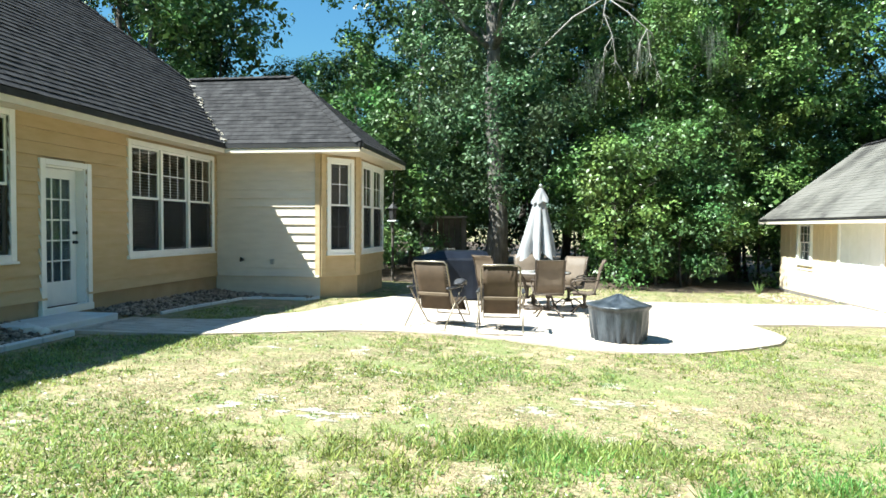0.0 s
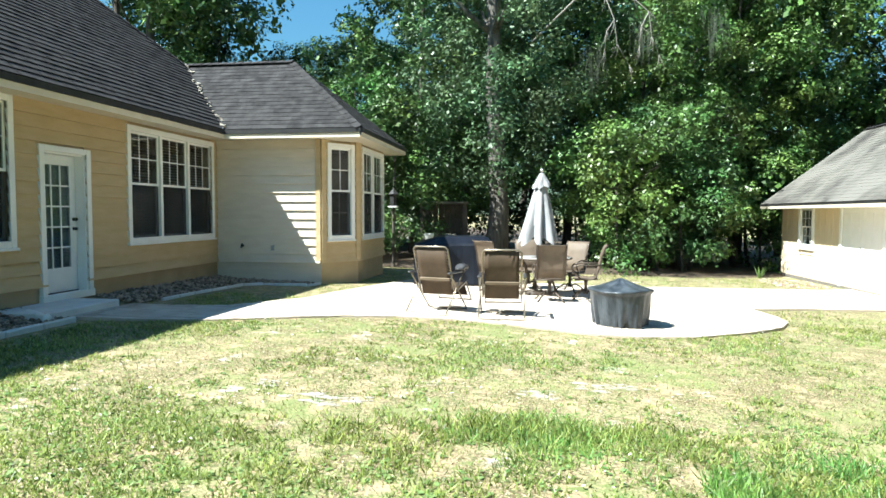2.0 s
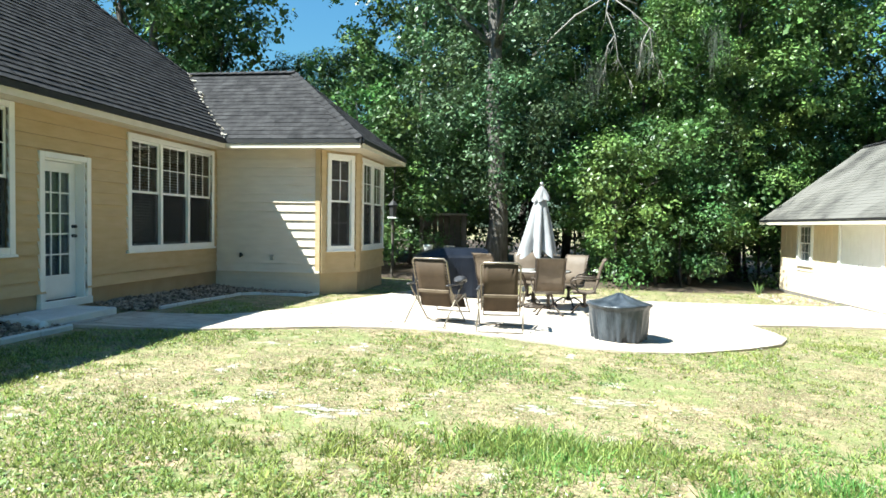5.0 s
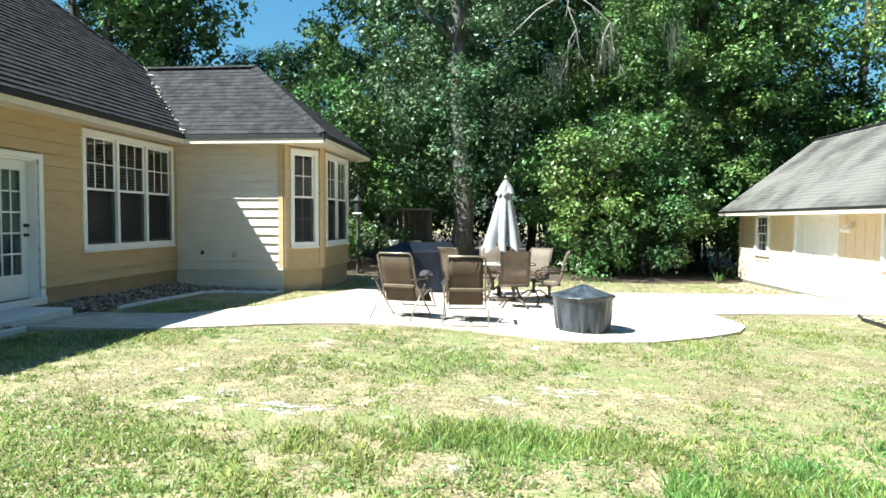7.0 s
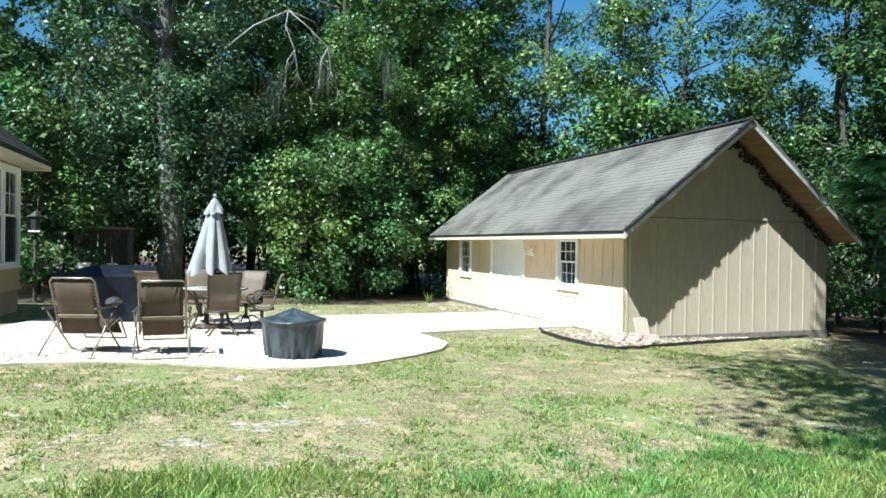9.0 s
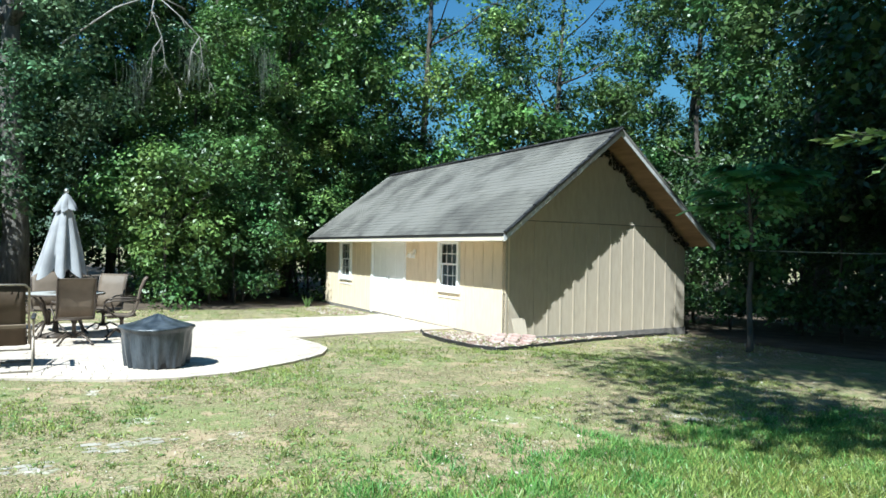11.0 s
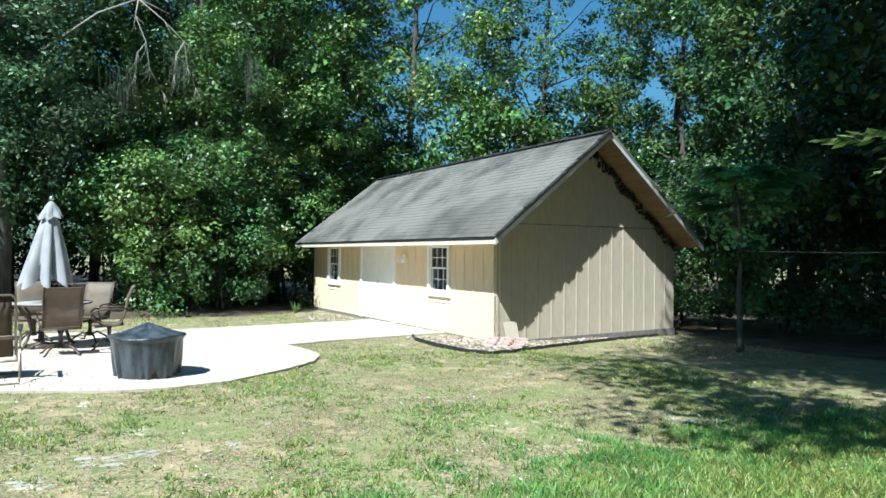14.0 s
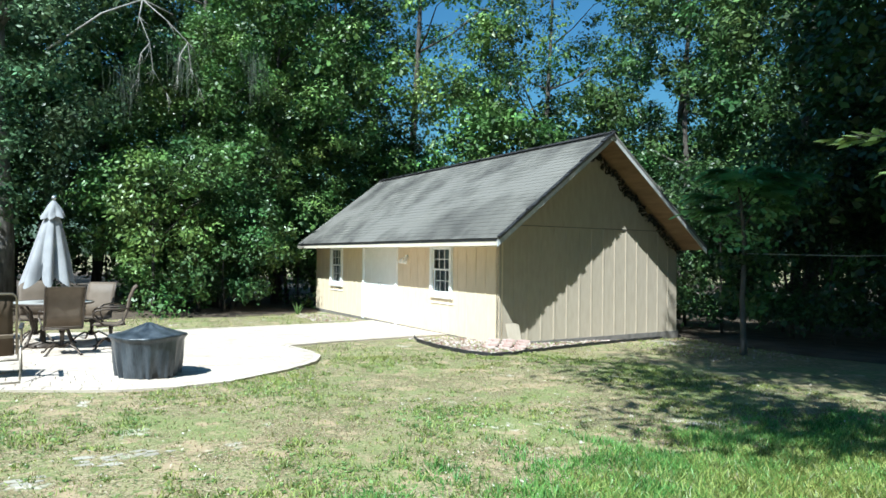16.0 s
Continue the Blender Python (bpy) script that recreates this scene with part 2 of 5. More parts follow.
M_FERN = leaf_material("mimosa_leaf", (0.12, 0.3, 0.1), (0.34, 0.6, 0.24), 0.35)

def glass_material():
    m = bpy.data.materials.new("window_glass")
    m.use_nodes = True
    b = m.node_tree.nodes["Principled BSDF"]
    b.inputs["Base Color"].default_value = (0.56, 0.62, 0.64, 1)
    b.inputs["Roughness"].default_value = 0.02
    b.inputs["Transmission Weight"].default_value = 1.0
    b.inputs["IOR"].default_value = 1.45
    return m


M_GLASS = glass_material()


def screen_material():
    m = surface("insect_screen", (0.02, 0.02, 0.02), (0.04, 0.04, 0.04), 0.8)
    n, l = m.node_tree.nodes, m.node_tree.links
    mx = n.new("ShaderNodeMixShader")
    mx.inputs[0].default_value = 0.5
    l.new(n["Principled BSDF"].outputs[0], mx.inputs[1])
    l.new(n.new("ShaderNodeBsdfTransparent").outputs[0], mx.inputs[2])
    l.new(mx.outputs[0], n["Material Output"].inputs[0])
    return m


M_SCREEN = screen_material()


# ---- mesh helpers ----
def gz(x, y):
    """Height of the ground, which falls slightly away from the house."""
    x, y = min(max(x, -14), 22), min(max(y, -12), 34)
    return -0.06 - 0.0327 * x - 0.0101 * y


def box(bm, x0, x1, y0, y1, z0, z1, m=None):
    v = [bm.verts.new((x, y, z)) for x in (x0, x1) for y in (y0, y1) for z in (z0, z1)]
    for f in ((0, 1, 3, 2), (4, 6, 7, 5), (0, 4, 5, 1), (2, 3, 7, 6), (0, 2, 6, 4), (1, 5, 7, 3)):
        bm.faces.new([v[i] for i in f])
    if m is not None:
        bmesh.ops.transform(bm, matrix=m, verts=v)
    return v


def prism(bm, outline, axis, a, b):
    """A closed outline, swept from a to b along an axis ('x', 'y' or 'z')."""
    def at(p, t):
        return {"x": (t, p[0], p[1]), "y": (p[0], t, p[1]), "z": (p[0], p[1], t)}[axis]
    v0, v1 = [bm.verts.new(at(p, a)) for p in outline], [bm.verts.new(at(p, b)) for p in outline]
    bm.faces.new(v0), bm.faces.new(v1[::-1])
    for i in range(len(v0)):
        j = (i + 1) % len(v0)
        bm.faces.new((v0[j], v0[i], v1[i], v1[j]))
    return v0 + v1


def world_of(ob):
    return ob.matrix_basis if ob.parent is None else world_of(ob.parent) @ ob.matrix_basis


def mesh_of(name, bm, material, bevel=0.0, smooth=False):
    bmesh.ops.recalc_face_normals(bm, faces=bm.faces)
    if bevel:
        bmesh.ops.bevel(bm, geom=bm.edges[:], offset=bevel, segments=1, affect="EDGES", clamp_overlap=True)
    me = bpy.data.meshes.new(name)
    bm.to_mesh(me)
    bm.free()
    if smooth:
        for p in me.polygons:
            p.use_smooth = True
    me.materials.append(material)
    return me


def put(name, me, parent=None, m=None, label=""):
    ob = new(name, me)
    m = m if m is not None else Matrix()
    if parent is not None:
        ob.parent = parent
        ob.matrix_basis = world_of(parent).inverted() @ m
    else:
        ob.matrix_basis = m
    return tagged(ob, label)


def part(name, bm, material, parent=None, label="", m=None, bevel=0.0, smooth=False):
    return put(name, mesh_of(name, bm, material, bevel, smooth), parent, m, label)


def thing(name, m, label, category, group=""):
    return tagged(put(name, None, None, m), label, category, group)


def tube(bm, points, radii, sides=8, cap=True):
    """A round bar through points, with a radius at each."""
    pts = [Vector(p) for p in points]
    if not hasattr(radii, "__len__"):
        radii = [radii] * len(pts)
    rings, side = [], None
    for i, p in enumerate(pts):
        d = (pts[min(i + 1, len(pts) - 1)] - pts[max(i - 1, 0)]).normalized()
        if side is None:
            side = d.orthogonal().normalized()
        side = (side - d * side.dot(d)).normalized()
        up = d.cross(side)
        rings.append([bm.verts.new(p + (side * math.cos(a) + up * math.sin(a)) * radii[i])
                      for a in (2 * math.pi * k / sides for k in range(sides))])
    for r, q in zip(rings, rings[1:]):
        for k in range(sides):
            bm.faces.new((r[k], r[(k + 1) % sides], q[(k + 1) % sides], q[k]))
    if cap:
        bm.faces.new(rings[0][::-1]), bm.faces.new(rings[-1])


def quads_mesh(name, v, material):
    """A mesh of loose quads from an array (n, 4, 3)."""
    k = len(v)
    me = bpy.data.meshes.new(name)
    me.vertices.add(4 * k)
    me.vertices.foreach_set("co", v.reshape(-1).astype(np.float32))
    me.loops.add(4 * k)
    me.loops.foreach_set("vertex_index", np.arange(4 * k, dtype=np.int32))
    me.polygons.add(k)
    me.polygons.foreach_set("loop_start", np.arange(0, 4 * k, 4, dtype=np.int32))
    me.update(calc_edges=True)
    me.materials.append(material)
    return me


# ---- ground ----
def lawn_z(x, y):
    return gz(x, y) + (0.025 * noise.noise((x * 0.4, y * 0.4, 0)) if -6 < x < 7 else 0)


def build_ground():
    xs = [-900, -300, -120, -60, -35] + [-20 + 0.8 * i for i in range(63)] + [45, 70, 130, 320, 900]
    ys = [-900, -300, -120, -50, -25] + [-12 + 0.8 * i for i in range(64)] + [55, 80, 140, 330, 900]
    bm = bmesh.new()
    g = [[bm.verts.new((x, y, lawn_z(x, y))) for y in ys] for x in xs]
    for i in range(len(xs) - 1):
        for j in range(len(ys) - 1):
            bm.faces.new((g[i][j], g[i + 1][j], g[i + 1][j + 1], g[i][j + 1]))
    ob = part("ground", bm, M_LAWN, smooth=True)
    tagged(ob, "patchy green and straw-dry lawn with bare sandy spots", "lawn", kind="structure")


build_ground()


# ---- walls ----
def frame_of(p0, p1, z=0.0):
    """Local x along the wall, -y outwards, z up."""
    u = (Vector(p1) - Vector(p0)).normalized()
    return Matrix(((u.x, -u.y, 0, p0[0]), (u.y, u.x, 0, p0[1]), (0, 0, 1, z), (0, 0, 0, 1)))


def panel(bm, length, z0, z1, holes, y0, y1):
    """One connected slab with openings (u0, u1, z0, z1) cut through it."""
    us = sorted({0.0, length, *[h[0] for h in holes], *[h[1] for h in holes]})
    zs = sorted({z0, z1, *[h[2] for h in holes], *[h[3] for h in holes]})
    solid = {(i, k) for i in range(len(us) - 1) for k in range(len(zs) - 1)
             if not any(h[0] < (us[i] + us[i + 1]) / 2 < h[1] and h[2] < (zs[k] + zs[k + 1]) / 2 < h[3] for h in holes)}
    made = {}

    def vert(i, k, y):
        if (i, k, y) not in made:
            made[i, k, y] = bm.verts.new((us[i], y, zs[k]))
        return made[i, k, y]

    for i, k in solid:
        for y in (y0, y1):
            bm.faces.new([vert(a, b, y) for a, b in ((i, k), (i + 1, k), (i + 1, k + 1), (i, k + 1))])
        for (di, dk), (a, b) in (((-1, 0), ((i, k), (i, k + 1))), ((1, 0), ((i + 1, k), (i + 1, k + 1))), ((0, -1), ((i, k), (i + 1, k))), ((0, 1), ((i, k + 1), (i + 1, k + 1)))):
            if (i + di, k + dk) not in solid:
                bm.faces.new((vert(*a, y0), vert(*b, y0), vert(*b, y1), vert(*a, y1)))


def wall(parent, p0, p1, z0, z1, holes, sill, material, base_material, exposure=0.18, lap=True):
    """A wall of lap boards on a core, over a plain base up to the height sill(u)."""
    m = frame_of(p0, p1)
    length = (Vector(p1) - Vector(p0)).length
    bm = bmesh.new()
    panel(bm, length, z0, z1, holes, 0.0, 0.16)
    w = part("wall", bm, base_material, parent, m=m)
    if not lap:
        return w
    row, z = 0, sill
    while z < z1 - 0.02:
        t = min(z + exposure + 0.02, z1)
        cut = sorted((h for h in holes if h[2] < z + exposure and h[3] > z), key=lambda h: h[0])
        runs, u = [], 0.0
        for h in cut:
            runs.append((u, h[0]))
            u = h[1]
        runs.append((u, length))
        for a, b in runs:
            if b - a > 0.03:
                bm = bmesh.new()
                prism(bm, [(-0.056 if row else -0.075, z), (-0.002, z), (-0.002, t), (-0.010, t)], "x", a, b)
                part("siding_board", bm, material, w, m=m)
        z += exposure
        row += 1
    return w


def window(parent, m, w, h, units=1, cols=3, rows=2, low_rows=0, trim=0.09, label="", screen=False, sill=0.07):
    """A double-hung window group; local origin at the trim's outer lower left corner, face at y = 0."""
    win = part("window", rect_ring(0, w, 0, h, trim, -0.045, 0.02), M_TRIM, parent, label, m, bevel=0.004)
    gap = 0.07
    uw = (w - 2 * trim - gap * (units - 1)) / units
    for k in range(units):
        x0 = trim + k * (uw + gap)
        if k:
            bm = bmesh.new()
            box(bm, x0 - gap, x0, -0.035, 0.02, trim, h - trim)
            part("mullion", bm, M_TRIM, win, m=m)
        mid = h / 2
        for name, a, b, y in (("upper_sash", mid, h - trim, 0.005), ("lower_sash", trim, mid + 0.04, 0.035)):
            s = part(name, rect_ring(x0, x0 + uw, a, b, 0.04, y, y + 0.03), M_TRIM, win, m=m)
            bm = bmesh.new()
            box(bm, x0 + 0.035, x0 + uw - 0.035, y + 0.012, y + 0.018, a + 0.035, b - 0.035)
            part("pane", bm, M_GLASS, win, m=m).visible_shadow = False
            if screen and name == "lower_sash":
                bm = bmesh.new()
                box(bm, x0 + 0.004, x0 + uw - 0.004, y - 0.016, y - 0.014, a, mid)
                part("insect_screen", bm, M_SCREEN, win, m=m)
            nr = rows if name == "upper_sash" else low_rows
            if nr:
                bm = bmesh.new()
                for i in range(1, cols):
                    x = x0 + 0.04 + (uw - 0.08) * i / cols
                    box(bm, x - 0.009, x + 0.009, y + 0.003, y + 0.011, a + 0.04, b - 0.04)
                for j in range(1, nr):
                    z = a + 0.04 + (b - a - 0.08) * j / nr
                    box(bm, x0 + 0.04, x0 + uw - 0.04, y + 0.004, y + 0.010, z - 0.009, z + 0.009)
                part("muntin_grid", bm, M_TRIM, win, m=m)
    bm = bmesh.new()
    box(bm, -0.02, w + 0.02, -sill, 0.0, -0.035, -0.001)
    part("sill", bm, M_TRIM, win, m=m, bevel=0.006)
    return win


def rect_ring(x0, x1, z0, z1, t, y0, y1):
    bm = bmesh.new()
    box(bm, x0, x0 + t, y0, y1, z0, z1)
    box(bm, x1 - t, x1, y0, y1, z0, z1)
    box(bm, x0 + t, x1 - t, y0 + 0.001, y1, z1 - t, z1)
    box(bm, x0 + t, x1 - t, y0 + 0.001, y1, z0, z0 + t)
    return bm


def roof_face(parent, name, outline, material, tabs=True, exposure=0.145, tab=0.3, single=0, near=0.0, seed=1, thick=0.009):
    """A roof slope: outline of 3D points, first two along the eave; shingle tabs in courses over a deck."""
    p = [Vector(q) for q in outline]
    u = (p[1] - p[0]).normalized()
    nrm = u.cross(p[2] - p[0]).normalized()
    if nrm.z < 0:
        nrm = -nrm
    v = nrm.cross(u)
    if v.z < 0:
        v = -v
    o = p[0]
    flat = [((q - o).dot(u), (q - o).dot(v)) for q in p]
    bm = bmesh.new()
    lo = [bm.verts.new(q - nrm * 0.06) for q in p]
    hi = [bm.verts.new(q) for q in p]
    bm.faces.new(lo), bm.faces.new(hi)
    for i in range(len(p)):
        j = (i + 1) % len(p)
        bm.faces.new((lo[i], lo[j], hi[j], hi[i]))
    deck = part(name, bm, material, parent)
    if not tabs:
        return deck
    rng = random.Random(seed)

    def span(t):
        xs = []
        for i in range(len(flat)):
            (x0, y0), (x1, y1) = flat[i], flat[(i + 1) % len(flat)]
            if (y0 - t) * (y1 - t) <= 0 and abs(y1 - y0) > 1e-9:
                xs.append(x0 + (x1 - x0) * (t - y0) / (y1 - y0))
        return (min(xs), max(xs)) if len(xs) > 1 else None

    out, ones, t, row = [], 0, 0.0, 0
    top = max(y for _, y in flat)
    while t < top - 0.02:
        s = span(min(max(t, 1e-4), top - 1e-4))
        e = span(min(t + exposure, top - 1e-4))
        if s and e:
            x = s[0] - rng.random() * tab if row % 2 else s[0] - tab * 0.5 * rng.random()
            while x < s[1]:
                a, b = max(x, s[0]), min(x + tab * rng.uniform(0.7, 1.25), s[1])
                x = b + 0.008
                if b - a > 0.03:
                    h0 = thick * rng.uniform(1.0, 1.6)
                    a2, b2 = max(a, e[0]), min(b, e[1])
                    if b2 - a2 < 0.01:
                        continue
                    y0, y1 = t - 0.004 - 0.006 * rng.random(), t + exposure
                    q = [o + u * i + v * j + nrm * k for i, j, k in
                         ((a, y0, h0), (b, y0, h0), (b2, y1, 0.002), (a2, y1, 0.002), (a, y0, -0.002), (b, y0, -0.002))]
                    pair = [[tuple(c) for c in (q[0], q[1], q[2], q[3])], [tuple(c) for c in (q[4], q[5], q[1], q[0])]]
                    if ones < single and near < a < near + 6:
                        ones += 1
                        put("shingle", quads_mesh("shingle", np.array(pair), material), deck)
                    else:
                        out += pair
        t += exposure
        row += 1
    arr = np.array(out)
    tagged(put("shingles", quads_mesh("shingles", arr, material), deck), kind="stuff")
    return deck


# ---- house ----
EAVE, PITCH = 2.99, 0.89
E0 = EAVE + 0.1
house = thing("house", Matrix.Translation((-11, 8, 0)), "single-storey tan lap-sided house with dark shingled hip roof", "house")
HOLES = [(8.8, 11.49, 1.05, 2.83), (12.09, 12.93, 0.2, 2.27), (14.01, 16.68, 1.0, 2.78)]
OUT = [(-6.8, -4), (-6.8, 12.96), (-4.52, 12.96), (-3.96, 13.75), (-3.96, 15.95), (-4.6, 16.3), (-18.2, 16.02), (-18.2, -4)]
wall(house, OUT[0], OUT[1], -0.3, 2.93, HOLES, 0.4, M_TAN, M_TANBASE)
# short wall: its lighter look under open sky is painted in
wall(house, OUT[1], OUT[2], -0.3, 2.93, [], 0.4, M_TAN_SKY, M_TAN_SKY)
wall(house, OUT[2], OUT[3], -0.3, 2.93, [(0.22, 0.76, 0.95, 2.78)], 0.4, M_TAN, M_TANBASE)
wall(house, OUT[3], OUT[4], -0.3, 2.93, [(0.28, 2.02, 0.95, 2.78)], 0.4, M_TAN, M_TANBASE)
for a, b in ((4, 5), (5, 6), (6, 7), (7, 0)):
    wall(house, OUT[a], OUT[b], -0.3, 2.93, [], 0.4, M_TAN, M_TANBASE, lap=False)


def corner_board(p, a, b):
    """Two boards that meet on an outside corner, along the wall directions a and b."""
    bm = bmesh.new()
    for d, s in ((Vector(a), -1), (Vector(b), 1)):
        d = d.normalized()
        m = frame_of(p, (p[0] + d.x, p[1] + d.y))
        box(bm, *((-0.09, 0.012) if s < 0 else (-0.012, 0.09)), -0.064 - 0.001 * s, 0.0, 0.4, 2.93, m)
    part("corner_board", bm, M_TAN, house)


corner_board(OUT[2], (1, 0), (0.56, 0.79))
corner_board(OUT[3], (0.56, 0.79), (0, 1))
MM, MB, MS = frame_of(OUT[0], OUT[1]), frame_of(OUT[2], OUT[3]), frame_of(OUT[3], OUT[4])
tri = window(house, MM @ Matrix.Translation((13.92, -0.02, 0.91)), 2.85, 1.96, 3, screen=True, label="triple white double-hung window with muntins")
window(house, MM @ Matrix.Translation((8.71, -0.02, 0.96)), 2.87, 1.96, 3, screen=True)
window(house, MB @ Matrix.Translation((0.14, -0.02, 0.87)), 0.7, 2.0, 1, 2, 2, 2, screen=True)
window(house, MS @ Matrix.Translation((0.19, -0.02, 0.87)), 1.92, 2.0, 2, 2, 2, screen=True)


def blind(u0, u1, z0, z1):
    bm = bmesh.new()
    z = z0
    while z < z1:
        prism(bm, [(0.10, z), (0.135, z + 0.02), (0.135, z + 0.024), (0.10, z + 0.004)], "x", u0, u1)
        z += 0.05
    part("blind", bm, M_BLIND, tri, "lowered slatted blind", m=MM)


for k in range(3):
    blind(14.03 + 0.912 * k, 14.03 + 0.912 * k + 0.8, 1.0 if k == 0 else 1.9, 2.78)


def build_door():
    """White fifteen-light door, set back in its opening, with casing, threshold and hardware."""
    m = MM @ Matrix.Translation((12.0, 0, 0.2))
    bm = bmesh.new()
    box(bm, 0, 0.09, -0.066, 0.0, 0, 2.15)
    box(bm, 0.93, 1.02, -0.066, 0.0, 0, 2.15)
    box(bm, 0.09, 0.93, -0.065, 0.0, 2.07, 2.15)
    box(bm, -0.01, 1.03, -0.08, 0.0, -0.03, 0.075)
    d = part("door", bm, M_TRIM, house, "white glazed exterior door with fifteen panes, closed", m, bevel=0.004)
    bm = bmesh.new()
    box(bm, 0.088, 0.115, -0.03, 0.16, 0.0, 2.07)
    box(bm, 0.905, 0.932, -0.03, 0.16, 0.0, 2.07)
    box(bm, 0.115, 0.905, 0.0, 0.16, 2.045, 2.07)
    part("jamb", bm, M_TRIM, d, m=m)
    y = 0.115
    x0, x1, z0, z1, gx0, gx1, gz0, gz1 = 0.118, 0.902, 0.06, 2.04, 0.24, 0.78, 0.42, 1.9
    bm = bmesh.new()
    box(bm, x0, gx0, y, y + 0.042, z0, z1)
    box(bm, gx1, x1, y, y + 0.042, z0, z1)
    box(bm, gx0, gx1, y + 0.001, y + 0.042, z0, gz0)
    box(bm, gx0, gx1, y + 0.001, y + 0.042, gz1, z1)
    leaf = part("leaf", bm, M_DOOR, d, m=m)
    bm = bmesh.new()
    for i in range(1, 3):
        x = gx0 + (gx1 - gx0) * i / 3
        box(bm, x - 0.011, x + 0.011, y + 0.004, y + 0.03, gz0, gz1)
    for j in range(1, 5):
        z = gz0 + (gz1 - gz0) * j / 5
        box(bm, gx0, gx1, y + 0.006, y + 0.028, z - 0.011, z + 0.011)
    part("muntin_grid", bm, M_DOOR, d, m=m)
    bm = bmesh.new()
    box(bm, gx0, gx1, y + 0.014, y + 0.02, gz0, gz1)
    part("pane", bm, M_GLASS, d, m=m).visible_shadow = False
    bm = bmesh.new()
    box(bm, x0, x1, y - 0.012, y, 0.04, 0.072)
    part("door_sweep", bm, M_BLACK, d, m=m)
    bm = bmesh.new()
    box(bm, gx0 - 0.02, gx1 + 0.02, y + 0.06, y + 0.065, gz0 - 0.02, gz1 + 0.02)
    part("door_blind", bm, M_SHADE, d, "pale grey blind behind the panes", m=m)
    for z, r in ((1.12, 0.028), (0.98, 0.026)):
        bm = bmesh.new()
        tube(bm, [(0.845, y, z), (0.845, y - 0.02, z), (0.845, y - 0.05, z), (0.845, y - 0.065, z)], [r, r * 0.7, r, r * 0.6], 12)
        if z < 1:
            tube(bm, [(0.845, y - 0.055, z), (0.76, y - 0.06, z - 0.005)], 0.011, 8)
        part("door_handle" if z < 1 else "deadbolt", bm, M_BLACK, d, "oil-rubbed dark metal", m=m)


build_door()

# eaves, roof
EAVES = [(-6.35, -4.5), (-6.35, 12.43), (-3.51, 12.43), (-3.51, 16.5), (-18.6, 16.5), (-18.6, -4.5)]
bm = bmesh.new()
prism(bm, EAVES, "z", 2.93, 2.95)
part("soffit", bm, M_CREAM, house)
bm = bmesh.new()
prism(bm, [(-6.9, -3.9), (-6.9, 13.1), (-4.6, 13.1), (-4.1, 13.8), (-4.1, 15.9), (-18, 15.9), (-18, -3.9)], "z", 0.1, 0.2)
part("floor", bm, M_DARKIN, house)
# added partitions that back the windows with painted-in darkness
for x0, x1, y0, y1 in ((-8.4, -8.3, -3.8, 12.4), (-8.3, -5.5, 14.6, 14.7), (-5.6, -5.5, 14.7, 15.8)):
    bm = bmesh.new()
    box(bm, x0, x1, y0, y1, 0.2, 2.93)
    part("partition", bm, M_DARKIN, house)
for a, b in zip(EAVES, EAVES[1:] + EAVES[:1]):
    m = frame_of(a, b)
    ln = (Vector(b) - Vector(a)).length
    bm = bmesh.new()
    box(bm, 0.02, ln - 0.02, -0.022, 0.0, 2.9, 2.99)
    part("fascia", bm, M_CREAM, house, m=m)
    bm = bmesh.new()
    box(bm, 0.0, ln, -0.045, 0.0, 2.992, 3.075)
    part("drip_edge", bm, M_BLACK, house, m=m)
rise = 6.1
ridge_x, ridge_z = -6.35 - rise, E0 + PITCH * rise
BZ = E0 + 2.0 * PITCH
roof_face(house, "roof", [(-6.35, -4.5, E0), (-6.35, 12.43, E0), (-8.35, 14.5, BZ), (ridge_x, 16.5 - rise, ridge_z), (ridge_x, -4.5, ridge_z)], M_SHINGLE, single=240, near=11.0, seed=2, thick=0.014)
roof_face(house, "roof", [(-6.35, 12.43, E0), (-3.51, 12.43, E0), (-5.68, 14.5, BZ), (-8.35, 14.5, BZ)], M_SHINGLE, seed=3, thick=0.008)
roof_face(house, "roof", [(-3.51, 12.43, E0), (-3.51, 16.5, E0), (-5.68, 14.5, BZ)], M_SHINGLE, seed=4, thick=0.008)
roof_face(house, "roof", [(-3.51, 16.5, E0), (-18.6, 16.5, E0), (ridge_x, 16.5 - rise, ridge_z), (-8.35, 14.5, BZ), (-5.68, 14.5, BZ)], M_SHINGLE, tabs=False)
roof_face(house, "roof", [(-18.6, 16.5, E0), (-18.6, -4.5, E0), (ridge_x, -4.5, ridge_z), (ridge_x, 16.5 - rise, ridge_z)], M_SHINGLE, tabs=False)
bm = bmesh.new()
prism(bm, [(-18.5, 2.96), (-6.4, 2.96), (ridge_x, ridge_z - 0.1)], "y", -4.45, -4.3)
part("gable", bm, M_TAN, house)


def ridge_caps(parent, p, q, material, step=0.2, wide=0.13):
    """Bent cap shingles along a ridge or hip, from its low to its high end."""
    p, q = Vector(p), Vector(q)
    d = (q - p).normalized()
    side = d.cross(Vector((0, 0, 1))).normalized()
    up = side.cross(d)
    for i in range(int((q - p).length / step)):
        a, b = p + d * (i * step), p + d * ((i + 1) * step + 0.03)
        h0, h1 = 0.045, 0.03
        out = [[tuple(a + up * h0), tuple(a + side * wide * s + up * (h0 - wide * 0.55)),
                tuple(b + side * wide * s + up * (h1 - wide * 0.55)), tuple(b + up * h1)] for s in (-1, 1)]
        put("ridge_cap", quads_mesh("ridge_cap", np.array(out), material), parent)


